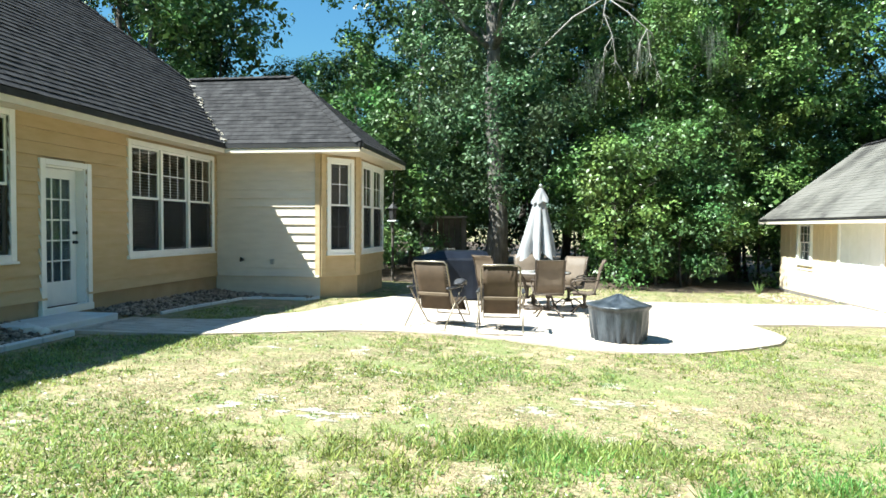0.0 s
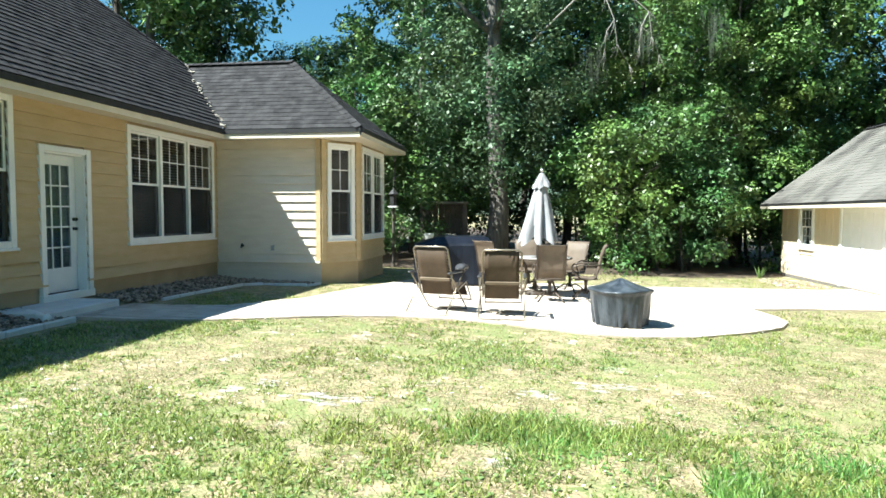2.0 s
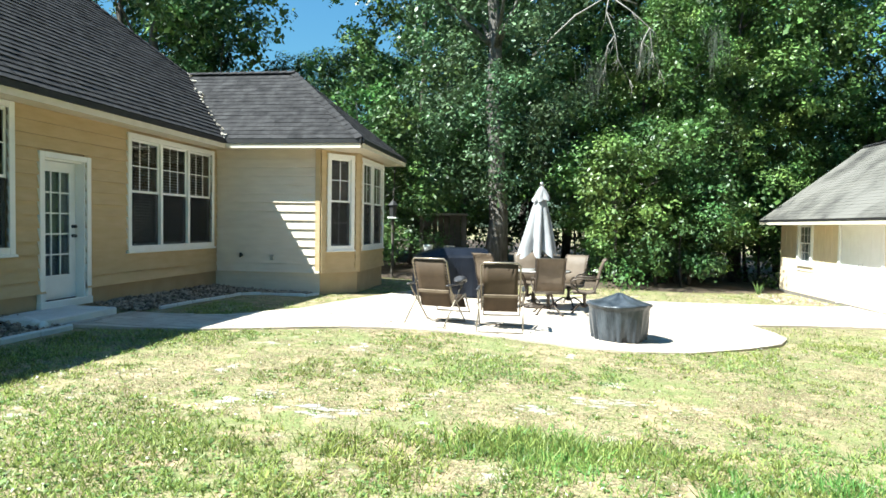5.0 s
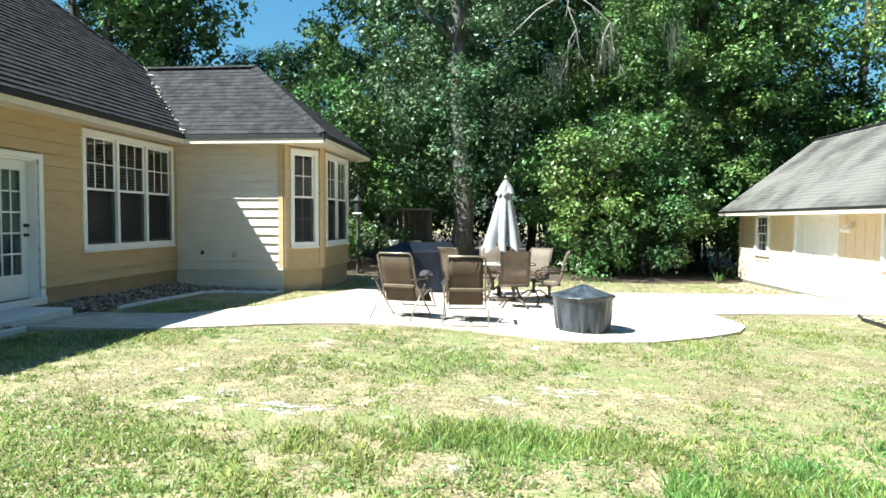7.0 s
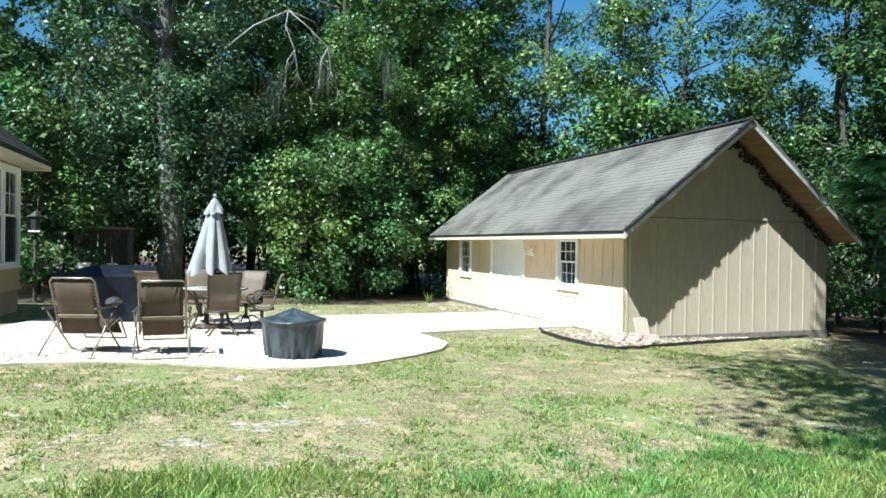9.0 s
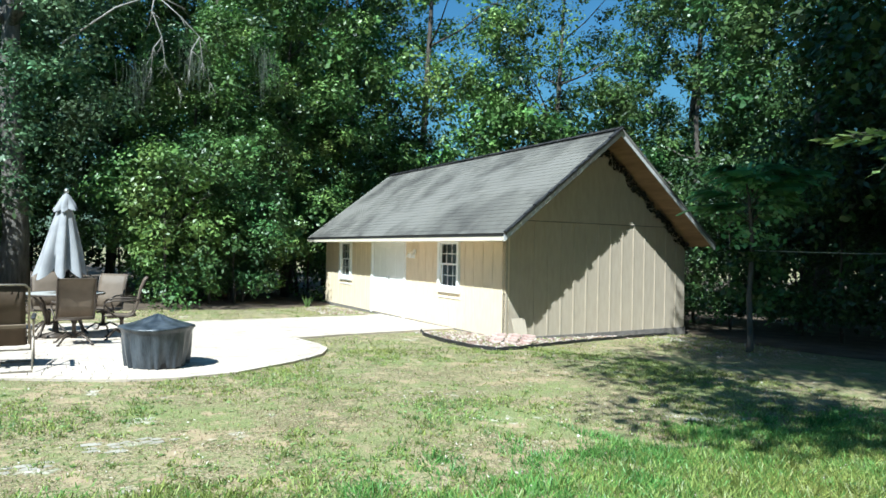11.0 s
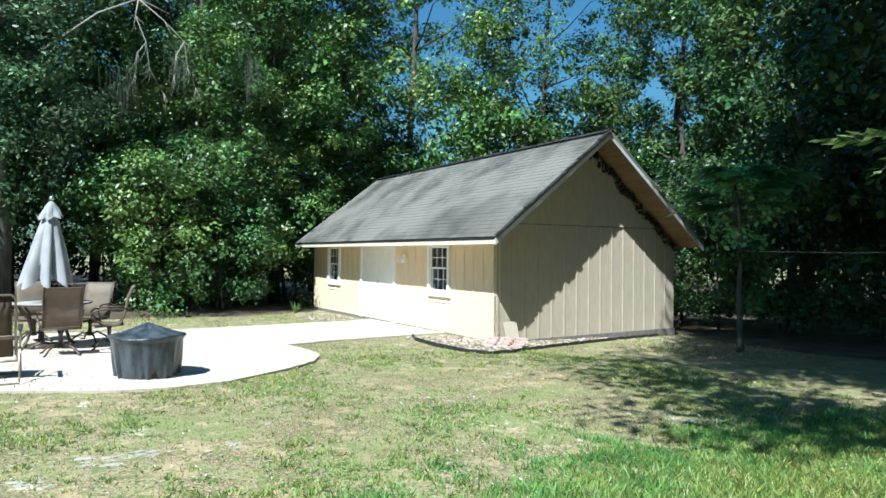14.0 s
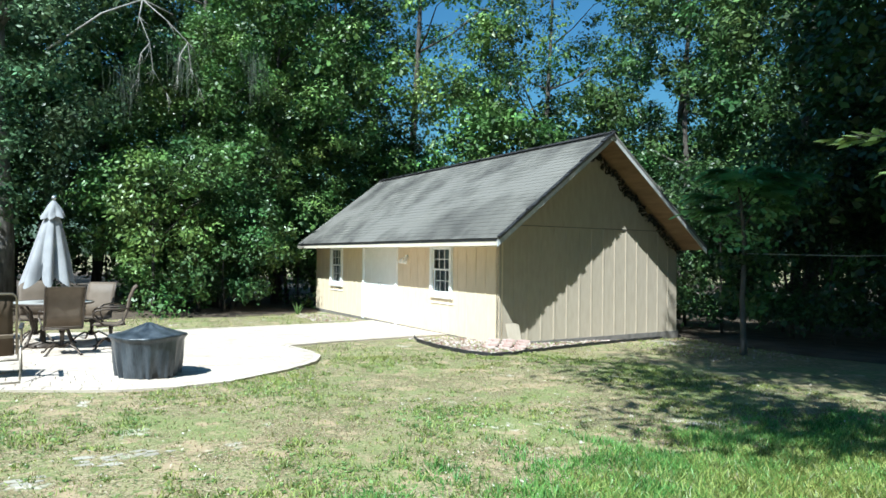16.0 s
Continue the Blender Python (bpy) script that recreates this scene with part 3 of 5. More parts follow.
ridge_caps(house, (-3.51, 12.43, E0), (-5.68, 14.5, BZ), M_SHINGLE)
ridge_caps(house, (-5.68, 14.5, BZ), (-8.35, 14.5, BZ), M_SHINGLE)
ridge_caps(house, (-8.35, 14.5, BZ), (ridge_x, 16.5 - rise, ridge_z), M_SHINGLE)
# metal flashing with leaf litter in the valley
rng = random.Random(3)
va, vb = Vector((-6.35, 12.43, E0 + 0.03)), Vector((-8.35, 14.5, BZ + 0.03))
bm = bmesh.new()
for i in range(34):
    t = rng.random() ** 1.3
    p = va.lerp(vb, t) + Vector((rng.uniform(-0.06, 0.06), rng.uniform(-0.06, 0.06), 0.02))
    s = rng.uniform(0.015, 0.05)
    box(bm, -s, s, -s * 0.5, s * 0.5, -0.006, 0.01, Matrix.Translation(p) @ Matrix.Rotation(rng.uniform(0, 3), 4, "Z") @ Matrix.Rotation(0.6, 4, "X"))
tagged(part("valley_litter", bm, M_LITTER, house, "pale dry leaf litter"), kind="stuff")
bm = bmesh.new()
prism(bm, [(-6.46, 12.46), (-6.3, 12.46), (-6.2, 12.5), (-6.38, 12.6)], "z", E0 + 0.0, E0 + 0.04)
part("flashing", bm, M_TRIM, house, "bent pale metal flashing")
# hose bib and outlet on the short wall
bm = bmesh.new()
tube(bm, [(-6.2, 12.93, 0.74), (-6.2, 12.87, 0.74), (-6.2, 12.83, 0.71)], [0.02, 0.018, 0.02], 8)
tube(bm, [(-6.2, 12.86, 0.74), (-6.2, 12.86, 0.79)], 0.022, 8)
part("hose_bib", bm, M_BLACK, house)
bm = bmesh.new()
box(bm, -5.58, -5.5, 12.9, 12.93, 0.65, 0.76)
part("outlet_box", bm, M_STEEL, house, bevel=0.006)

# ---- garage ----
GM = Matrix.Translation((7.97, 11.92, -0.45)) @ Matrix.Rotation(radians(2.14), 4, "Z")
garage = thing("garage", GM, "cream board-and-batten detached garage with weathered grey gable roof", "garage")
GW, GL, GE, GP, GC, OH, RK = 5.58, 10.55, 2.2, 4.57, 2.45, 0.64, 0.82
SLOPE = (GP - GE) / (GC + OH)


def groof(x):
    return GE + SLOPE * (x + OH) if x < GC else GP - SLOPE * (x - GC)


def gwall(p0, p1, z1, holes, paint):
    """A panelled wall with vertical battens over a low plinth."""
    m = GM @ frame_of(p0, p1)
    length = (Vector(p1) - Vector(p0)).length
    bm = bmesh.new()
    panel(bm, length, 0.02, z1, holes, 0.0, 0.12)
    w = part("wall", bm, paint, garage, m=m)
    u = 0.02
    while u < length - 0.03:
        spans = [(0.03, z1 if paint is M_CEDAR or p0 != (0, 0) else min(2.5, groof(u) - 0.14))]
        for h in holes:
            if h[0] - 0.13 < u < h[1] + 0.1:
                spans = [(0.03, h[2] - 0.12)] if h[2] > 0.3 else []
        for a, b in spans:
            if b - a > 0.1:
                bm = bmesh.new()
                box(bm, u, u + 0.04, -0.01 if paint is M_CEDAR else -0.016, 0.0, a, b)
                part("batten", bm, paint, w, m=m)
        u += 0.372
    bm = bmesh.new()
    box(bm, -0.02, length + 0.02, -0.03, 0.1, -0.16, 0.02)
    part("plinth", bm, M_PLINTH, garage, "weathered grey base", m=m)
    return m


# local u runs from the far corner to the near one on the front
GH = [(GL - 9.12, GL - 8.28, 0.96, 2.03), (GL - 6.6, GL - 4.6, 0.05, 2.06), (GL - 2.66, GL - 1.84, 0.96, 2.03)]
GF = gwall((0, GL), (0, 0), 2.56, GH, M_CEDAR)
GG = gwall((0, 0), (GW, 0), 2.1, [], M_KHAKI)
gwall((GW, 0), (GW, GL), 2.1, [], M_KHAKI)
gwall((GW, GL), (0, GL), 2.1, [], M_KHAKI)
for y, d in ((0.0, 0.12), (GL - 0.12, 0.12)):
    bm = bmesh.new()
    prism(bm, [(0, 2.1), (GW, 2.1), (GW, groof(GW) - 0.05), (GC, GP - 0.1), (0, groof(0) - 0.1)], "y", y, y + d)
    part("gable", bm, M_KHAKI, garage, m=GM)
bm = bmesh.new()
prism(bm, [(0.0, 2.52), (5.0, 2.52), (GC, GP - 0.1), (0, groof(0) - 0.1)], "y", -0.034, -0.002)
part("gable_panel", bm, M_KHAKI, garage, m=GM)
bm = bmesh.new()
box(bm, 0.0, 5.0, -0.03, -0.005, 2.502, 2.518)
part("joint_strip", bm, M_PLINTH, garage, m=GM)
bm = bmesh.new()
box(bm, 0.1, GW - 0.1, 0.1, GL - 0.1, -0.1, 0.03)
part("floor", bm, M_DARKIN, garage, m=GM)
window(garage, GF @ Matrix.Translation((GL - 2.74, -0.02, 0.87)), 0.98, 1.25, 1, 3, 2, 2, sill=0.035)
window(garage, GF @ Matrix.Translation((GL - 9.2, -0.02, 0.87)), 0.98, 1.25, 1, 3, 2, 2, sill=0.035)
for u in (GL - 2.74, GL - 9.2):
    bm = bmesh.new()
    box(bm, u + 0.1, u + 0.88, 0.085, 0.095, 0.98, 2.02)
    part("blind", bm, M_SHADE, garage, "closed grey blind behind the glass", m=GF)
    bm = bmesh.new()
    box(bm, u - 0.03, u + 1.01, -0.022, 0.0, 0.705, 0.73)
    part("apron", bm, M_TRIM, garage, m=GF, bevel=0.004)
bm = bmesh.new()
a, b = GL - 6.7, GL - 4.5
box(bm, a, a + 0.1, -0.045, 0.02, 0.0, 2.16)
box(bm, b - 0.1, b, -0.045, 0.02, 0.0, 2.16)
box(bm, a + 0.1, b - 0.1, -0.044, 0.02, 2.06, 2.16)
gd = part("double_door", bm, M_TRIM, garage, "closed white panelled double door", GF, bevel=0.004)
for k in (0, 1):
    x0 = a + 0.105 + k * 0.998
    bm = bmesh.new()
    box(bm, x0, x0 + 0.99, 0.0, 0.04, 0.05, 2.055)
    lf = part("leaf", bm, M_TRIM, gd, m=GF)
    for z0, z1 in ((0.2, 0.95), (1.1, 1.9)):
        for x in (x0 + 0.1, x0 + 0.53):
            bm = bmesh.new()
            box(bm, x, x + 0.36, -0.008, 0.0, z0, z1)
            part("door_panel", bm, M_TRIM, gd, m=GF, bevel=0.006)
bm = bmesh.new()
tube(bm, [(a + 1.17, 0.0, 1.05), (a + 1.17, -0.04, 1.05), (a + 1.17, -0.075, 1.05)], [0.03, 0.02, 0.03], 10)
part("door_handle", bm, M_STEEL, gd, m=GF)
# roof
for p0, p1, nm in (((-OH, GE), (GC, GP), 0), ((GC, GP), (GW + 0.05, groof(GW + 0.05)), 1)):
    pts = [(p0[0], p0[1] - 0.085), (p1[0], p1[1] - 0.085), (p1[0], p1[1] - 0.065), (p0[0], p0[1] - 0.065)]
    bm = bmesh.new()
    prism(bm, pts, "y", -RK + 0.03, 0.05)
    part("soffit", bm, M_SOFFIT, garage, "bare brown plywood soffit", m=GM)
    bm = bmesh.new()
    prism(bm, [(p0[0], p0[1] - 0.17), (p1[0], p1[1] - 0.17), (p1[0], p1[1] - 0.01), (p0[0], p0[1] - 0.01)], "y", -RK - 0.025, -RK)
    part("rake_board", bm, M_RAKE, garage, "weathered grey-white rake board", m=GM)
bm = bmesh.new()
box(bm, -OH - 0.03, -OH, -RK, GL + 0.05, GE - 0.15, GE - 0.064)
part("fascia", bm, M_CREAM, garage, m=GM)
bm = bmesh.new()
box(bm, -OH - 0.04, -OH, -RK, GL + 0.05, GE - 0.062, GE - 0.02)
part("drip_edge", bm, M_BLACK, garage, "dark metal drip edge", m=GM)
bm = bmesh.new()
box(bm, -OH, 0.0, -0.03, GL + 0.05, GE - 0.15, GE - 0.135)
part("soffit", bm, M_CREAM, garage, m=GM)
G3 = lambda x, y, z: GM @ Vector((x, y, z))
roof_face(garage, "roof", [G3(-OH - 0.02, -RK - 0.03, GE), G3(-OH - 0.02, GL + 0.05, GE), G3(GC, GL + 0.05, GP), G3(GC, -RK - 0.03, GP)], M_SHINGLE_G, single=240, near=0.0, seed=8, thick=0.005)
roof_face(garage, "roof", [G3(GW + 0.07, -RK - 0.03, groof(GW + 0.07)), G3(GW + 0.07, GL + 0.05, groof(GW + 0.07)), G3(GC, GL + 0.05, GP), G3(GC, -RK - 0.03, GP)], M_SHINGLE_G, tabs=False)
ridge_caps(garage, G3(GC, -RK - 0.03, GP), G3(GC, GL + 0.05, GP), M_SHINGLE)
# lifted dark shingle edges along the rake
rng = random.Random(9)
for i in range(26):
    t = i / 26
    x, z = -OH + (GC + OH) * t, GE + (GP - GE) * t
    bm = bmesh.new()
    w = rng.uniform(0.04, 0.09)
    box(bm, 0, 0.14, -w - 0.01, 0.02, 0.0, rng.uniform(0.02, 0.04), Matrix.Translation((x, -RK - 0.02, z + 0.005)) @ Matrix.Rotation(-math.atan(SLOPE), 4, "Y"))
    part("edge_shingle", bm, M_BLACK if rng.random() < 0.9 else M_RAKE, garage, m=GM)
# wall lantern beside the double door
lm = GF @ Matrix.Translation((GL - 3.99, -0.02, 1.8))
lan = thing("wall_lantern", lm, "small white outdoor lantern with two shades on garage wall", "lamp")
bm = bmesh.new()
box(bm, -0.05, 0.05, -0.03, 0.02, -0.06, 0.06)
part("backplate", bm, M_TRIM, lan, m=lm, bevel=0.008)
for s in (-1, 1):
    bm = bmesh.new()
    tube(bm, [(0.02 * s, -0.03, 0), (0.07 * s, -0.06, -0.02), (0.1 * s, -0.08, -0.05)], 0.014, 8)
    part("arm", bm, M_TRIM, lan, m=lm)
    bm = bmesh.new()
    tube(bm, [(0.1 * s, -0.08, -0.04), (0.115 * s, -0.1, -0.09), (0.13 * s, -0.12, -0.16)], [0.03, 0.05, 0.062], 12)
    part("shade", bm, M_TRIM, lan, m=lm, smooth=True)
bm = bmesh.new()
box(bm, GC - 0.12, GC + 0.08, -0.2, -0.03, GP - 0.55, GP - 0.33)
tube(bm, [(GC - 0.02, -0.2, GP - 0.42), (GC - 0.02, -0.3, GP - 0.48)], [0.07, 0.05], 10)
part("floodlight", bm, M_BLACK, garage, "dark floodlight under the gable peak", m=GM, bevel=0.01)


# ---- patio ----
PATIO = [(-6.0, 7.5), (-5.2, 7.66), (-4.33, 7.92), (-3.62, 8.4), (-2.84, 8.92), (-2.09, 9.2), (-1.26, 9.25), (-0.4, 9.08), (0.33, 8.8), (0.7, 8.7), (1.3, 8.68),
         (1.95, 8.9), (2.85, 9.6), (3.5, 10.25), (3.8, 10.9), (3.84, 11.5), (3.7, 12.4), (4.95, 12.93), (6.55, 13.4), (7.83, 13.8), (7.72, 17.9), (6.84, 17.3),
         (5.6, 16.87), (2.48, 15.78), (1.1, 15.4), (-1, 15.2), (-2.9, 14.9), (-3.2, 13.9), (-3.4, 13.2), (-3.74, 11.79), (-3.97, 10.61), (-4.35, 9.89), (-4.7, 9.24), (-5.45, 8.96), (-6.0, 8.88)]


def inside(x, y, poly):
    hit = False
    for (x0, y0), (x1, y1) in zip(poly, poly[1:] + poly[:1]):
        if (y0 > y) != (y1 > y) and x < x0 + (x1 - x0) * (y - y0) / (y1 - y0):
            hit = not hit
    return hit


def edge_distance(x, y, poly):
    p, best = Vector((x, y)), 9.0
    for a, b in zip(poly, poly[1:] + poly[:1]):
        a, b = Vector(a), Vector(b)
        t = min(1, max(0, (p - a).dot(b - a) / (b - a).length_squared))
        best = min(best, (p - a.lerp(b, t)).length)
    return best


def build_patio():
    bm = bmesh.new()
    lo = [bm.verts.new((x, y, gz(x, y) - 0.1)) for x, y in PATIO]
    hi = [bm.verts.new((x, y, gz(x, y) + 0.03)) for x, y in PATIO]
    bm.faces.new(hi), bm.faces.new(lo[::-1])
    for i in range(len(lo)):
        j = (i + 1) % len(lo)
        bm.faces.new((lo[i], lo[j], hi[j], hi[i]))
    base = part("patio", bm, M_SAND)
    tagged(base, "pale sun-bleached concrete paver patio and walkway", "patio", kind="structure")
    rng = random.Random(11)
    tilt = Matrix(((1, 0, 0, 0), (0, 1, 0, 0), (-0.0327, -0.0101, 1, 0), (0, 0, 0, 1)))
    shared, loose, count = {}, [], 0

    def unit(w, d):
        if (w, d) not in shared:
            bm = bmesh.new()
            box(bm, -w / 2, w / 2, -d / 2, d / 2, -0.04, 0.0)
            bmesh.ops.bevel(bm, geom=[e for e in bm.edges if all(v.co.z > -0.01 for v in e.verts)], offset=0.006, segments=1, affect="EDGES")
            shared[w, d] = mesh_of("paver", bm, M_PAVER)
        return shared[w, d]

    def lay(x, y, w, d, turn):
        nonlocal count
        z = gz(x, y) + 0.036 + rng.uniform(-0.002, 0.003)
        m = Matrix.Translation((x, y, z)) @ tilt @ Matrix.Rotation(turn, 4, "Z")
        if count < 300 and -2.6 < x < 3.6 and y < 10.2:
            count += 1
            put("paver", unit(w, d), base, m)
            return
        c = [m @ Vector((i * w / 2, j * d / 2, k)) for k in (0, -0.03) for i, j in ((-1, -1), (1, -1), (1, 1), (-1, 1))]
        c = [tuple(q) for q in c]
        loose.extend(([c[0], c[1], c[2], c[3]], [c[4], c[5], c[1], c[0]], [c[5], c[6], c[2], c[1]], [c[7], c[4], c[0], c[3]]))

    # border course along the outline
    for a, b in zip(PATIO, PATIO[1:] + PATIO[:1]):
        a, b = Vector(a), Vector(b)
        ln, d = (b - a).length, (b - a).normalized()
        if a.x > 7.6 and b.x > 7.6:
            continue
        k = max(1, round(ln / 0.21))
        for i in range(k):
            p = a + d * (ln * (i + 0.5) / k) + Vector((-d.y, d.x)) * 0.055
            lay(p.x, p.y, round(ln / k - 0.008, 2), 0.1, math.atan2(d.y, d.x))
    y, row = 7.5, 0
    while y < 18:
        x = -6.2 + (0.13 if row % 2 else 0.0)
        while x < 8.0:
            w = rng.choice((0.2, 0.2, 0.3, 0.14))
            cx, cy = x + w / 2, y
            if inside(cx, cy, PATIO) and edge_distance(cx, cy, PATIO) > 0.17:
                lay(cx, cy, round(w - 0.008, 3), 0.192, 0.0)
            x += w
        y += 0.2
        row += 1
    tagged(put("pavers", quads_mesh("pavers", np.array(loose), M_PAVERS), base), kind="stuff")


build_patio()


# ---- beds, step and edging ----
def stones(name, spots, size, material, label, seed, category="gravel"):
    """Rough octahedral stones at the places given, in one mesh."""
    r = np.random.default_rng(seed)
    base = np.array([(1, 0, 0), (-1, 0, 0), (0, 1, 0), (0, -1, 0), (0, 0, 1), (0, 0, -1)], float)
    tri = [(0, 2, 4), (2, 1, 4), (1, 3, 4), (3, 0, 4), (2, 0, 5), (1, 2, 5), (3, 1, 5), (0, 3, 5)]
    vs, fs = [], []
    for i, (x, y, z) in enumerate(spots):
        s = size * r.uniform(0.5, 1.5) * r.uniform(0.7, 1.3, (6, 3)) * np.array((1, 0.8, 0.6))
        a = r.uniform(0, 6.28)
        v = base * s
        v = np.stack([v[:, 0] * math.cos(a) - v[:, 1] * math.sin(a), v[:, 0] * math.sin(a) + v[:, 1] * math.cos(a), v[:, 2]], 1) + (x, y, z)
        vs.extend(map(tuple, v))
        fs.extend(tuple(6 * i + k for k in f) for f in tri)
    me = bpy.data.meshes.new(name)
    me.from_pydata(vs, [], fs)
    me.materials.append(material)
    return tagged(put(name, me), label, category, kind="stuff")


rng = random.Random(21)
BED = [(-6.8, 5.0, -5.84, 7.4), (-6.8, 9.05, -5.95, 12.9), (-6.0, 12.42, -4.65, 12.9), (-6.8, 7.3, -6.3, 7.6)]
spots_g = []
for x0, y0, x1, y1 in BED:
    for _ in range(int((x1 - x0) * (y1 - y0) * 420)):
        x, y = rng.uniform(x0, x1), rng.uniform(y0, y1)
        spots_g.append((x, y, gz(x, y) + 0.02 + 0.07 * max(0, (-6.1 - x)) + rng.uniform(0, 0.03)))
stones("gravel", spots_g, 0.035, M_GRAVEL, "mixed brown and grey river stones in a bed by the wall", 4)


def strip(name, pts, width, height, material, label, category, group, piece=0.6, lift=0.0):
    """Low edging along a line, a block at a time."""
    for a, b in zip(pts, pts[1:]):
        a, b = Vector(a), Vector(b)
        n = max(1, round((b - a).length / piece))
        for i in range(n):
            p, q = a.lerp(b, i / n), a.lerp(b, (i + 1) / n)
            d = (q - p).normalized()
            c = (p + q) / 2
            m = Matrix.Translation((c.x, c.y, gz(c.x, c.y) + lift)) @ Matrix.Rotation(math.atan2(d.y, d.x), 4, "Z")
            ln = (q - p).length / 2 - 0.004
            bm = bmesh.new()
            box(bm, -ln, ln, -width / 2, width / 2, -0.05, height)
            ob = part(name, bm, material, m=m, bevel=min(0.015, width / 4))
            tagged(ob, label, category, group)


L_EDGE = "pale concrete garden edging block along gravel bed"
strip("edging_block", [(-5.79, 5.0), (-5.8, 6.3), (-5.82, 7.42)], 0.07, 0.06, M_CONC, L_EDGE, "edging", "bed edging")
strip("edging_block", [(-5.92, 9.5), (-5.9, 10.4), (-5.8, 11.4), (-5.78, 12.0), (-5.5, 12.32), (-4.62, 12.42)], 0.055, 0.05, M_CONC, L_EDGE, "edging", "bed edging")
strip("edging_block", [(-4.62, 12.42), (-4.5, 12.85)], 0.055, 0.05, M_CONC, L_EDGE, "edging", "bed edging")
sm = Matrix.Translation((-6.36, 8.12, gz(-6.36, 8.12)))
bm = bmesh.new()
box(bm, -0.42, 0.36, -0.95, 0.45, -0.08, 0.12)
tagged(part("door_step", bm, M_CONC, m=sm, bevel=0.015), "pale poured concrete step below the glazed door", "step")
pm = Matrix.Translation((-6.25, 7.2, gz(-6.25, 7.2) + 0.075))
pipe = thing("drain_pipe", pm, "short white plastic drain pipe lying on gravel", "pipe")
bm = bmesh.new()
tube(bm, [(-0.12, 0.1, 0.02), (0.08, 0.02, 0.005), (0.26, -0.06, -0.015)], 0.045, 14, cap=False)
tube(bm, [(0.25, -0.056, -0.014), (0.3, -0.078, -0.018)], 0.055, 14)
part("tube", bm, M_TRIM, pipe, m=pm, smooth=True)
# black plastic edging round the garage bed
EDGE_G = [(6.75, 13.35), (6.5, 12.7), (6.42, 11.6), (6.5, 10.7), (6.72, 10.3), (7.2, 10.33), (8.2, 10.72), (9.15, 11.05), (11.4, 11.72), (13.9, 12.3)]
strip("edging_strip", EDGE_G, 0.03, 0.065, M_BLACK, "wavy black plastic landscape edging beside garage", "edging", "garage edging", piece=0.5)
spots_g = []
for _ in range(1500):
    t = rng.random()
    if t < 0.45:
        x, y = rng.uniform(6.5, 7.9), rng.uniform(10.5, 13.4)
    else:
        u = rng.random()
        x, y = 7.6 + 5.9 * u, 10.75 + 1.5 * u + rng.uniform(0, 1.0 - 0.55 * u)
    spots_g.append((x, y, gz(x, y) + 0.01))
stones("gravel", spots_g, 0.03, M_GRAVEL2, "broken pinkish brick and stone chips round garage base", 5)
# stacked bricks and a leaning panel at the garage corner
for i in range(24):
    lay, k = divmod(i, 6)
    x, y = 7.42 + 0.22 * (k % 3) + rng.uniform(-0.01, 0.01) + 0.04 * lay, 11.35 + 0.12 * (k // 3) - 0.18 * (k % 3) + rng.uniform(-0.01, 0.01)
    m = Matrix.Translation((x, y, gz(x, y) + 0.02 + 0.046 * lay)) @ Matrix.Rotation(rng.uniform(-0.25, 0.15) - 0.4, 4, "Z")
    bm = bmesh.new()
    box(bm, -0.09, 0.09, -0.045, 0.045, -0.022, 0.022)
    tagged(part("brick", bm, M_BRICK, m=m, bevel=0.006), "loose faded red brick in a small stack", "brick", "brick stack")
m = Matrix.Translation((8.28, 11.7, gz(8.28, 11.7) + 0.02)) @ Matrix.Rotation(0.04, 4, "Z") @ Matrix.Rotation(radians(-20), 4, "X")
bm = bmesh.new()
box(bm, -0.17, 0.17, -0.01, 0.01, 0.0, 0.44)
tagged(part("panel_board", bm, M_KHAKI, m=m, bevel=0.003), "cut tan siding panel leaning at garage corner", "board")


# ---- patio furniture ----
def sling(bm, pts, width, thick=0.008):
    """A stretched cloth panel through side-view points (y, z), sagging a little between its sides."""
    nx, face, back = 8, [], []
    for i, (y, z) in enumerate(pts):
        (ya, za), (yb, zb) = pts[max(i - 1, 0)], pts[min(i + 1, len(pts) - 1)]
        d = Vector((yb - ya, zb - za)).normalized()
        n = Vector((-d.y, d.x)) if d.x > 0 else Vector((d.y, -d.x)) * -1
        row, low = [], []
        for k in range(nx + 1):
            x = -width / 2 + width * k / nx
            sag = 0.016 * (1 - (2 * x / width) ** 2) * math.sin(math.pi * i / (len(pts) - 1))
            row.append(bm.verts.new((x, y - n.x * sag, z - n.y * sag)))
            low.append(bm.verts.new((x, y - n.x * (sag + thick), z - n.y * (sag + thick))))
        face.append(row), back.append(low)
    for g in (face, back):
        for i in range(len(g) - 1):
            for k in range(nx):
                bm.faces.new((g[i][k], g[i][k + 1], g[i + 1][k + 1], g[i + 1][k]))
    ends = [(face[0], back[0]), (face[-1], back[-1]), ([r[0] for r in face], [r[0] for r in back]), ([r[-1] for r in face], [r[-1] for r in back])]
    for a, b in ends:
        for k in range(len(a) - 1):
            bm.faces.new((a[k], a[k + 1], b[k + 1], b[k]))


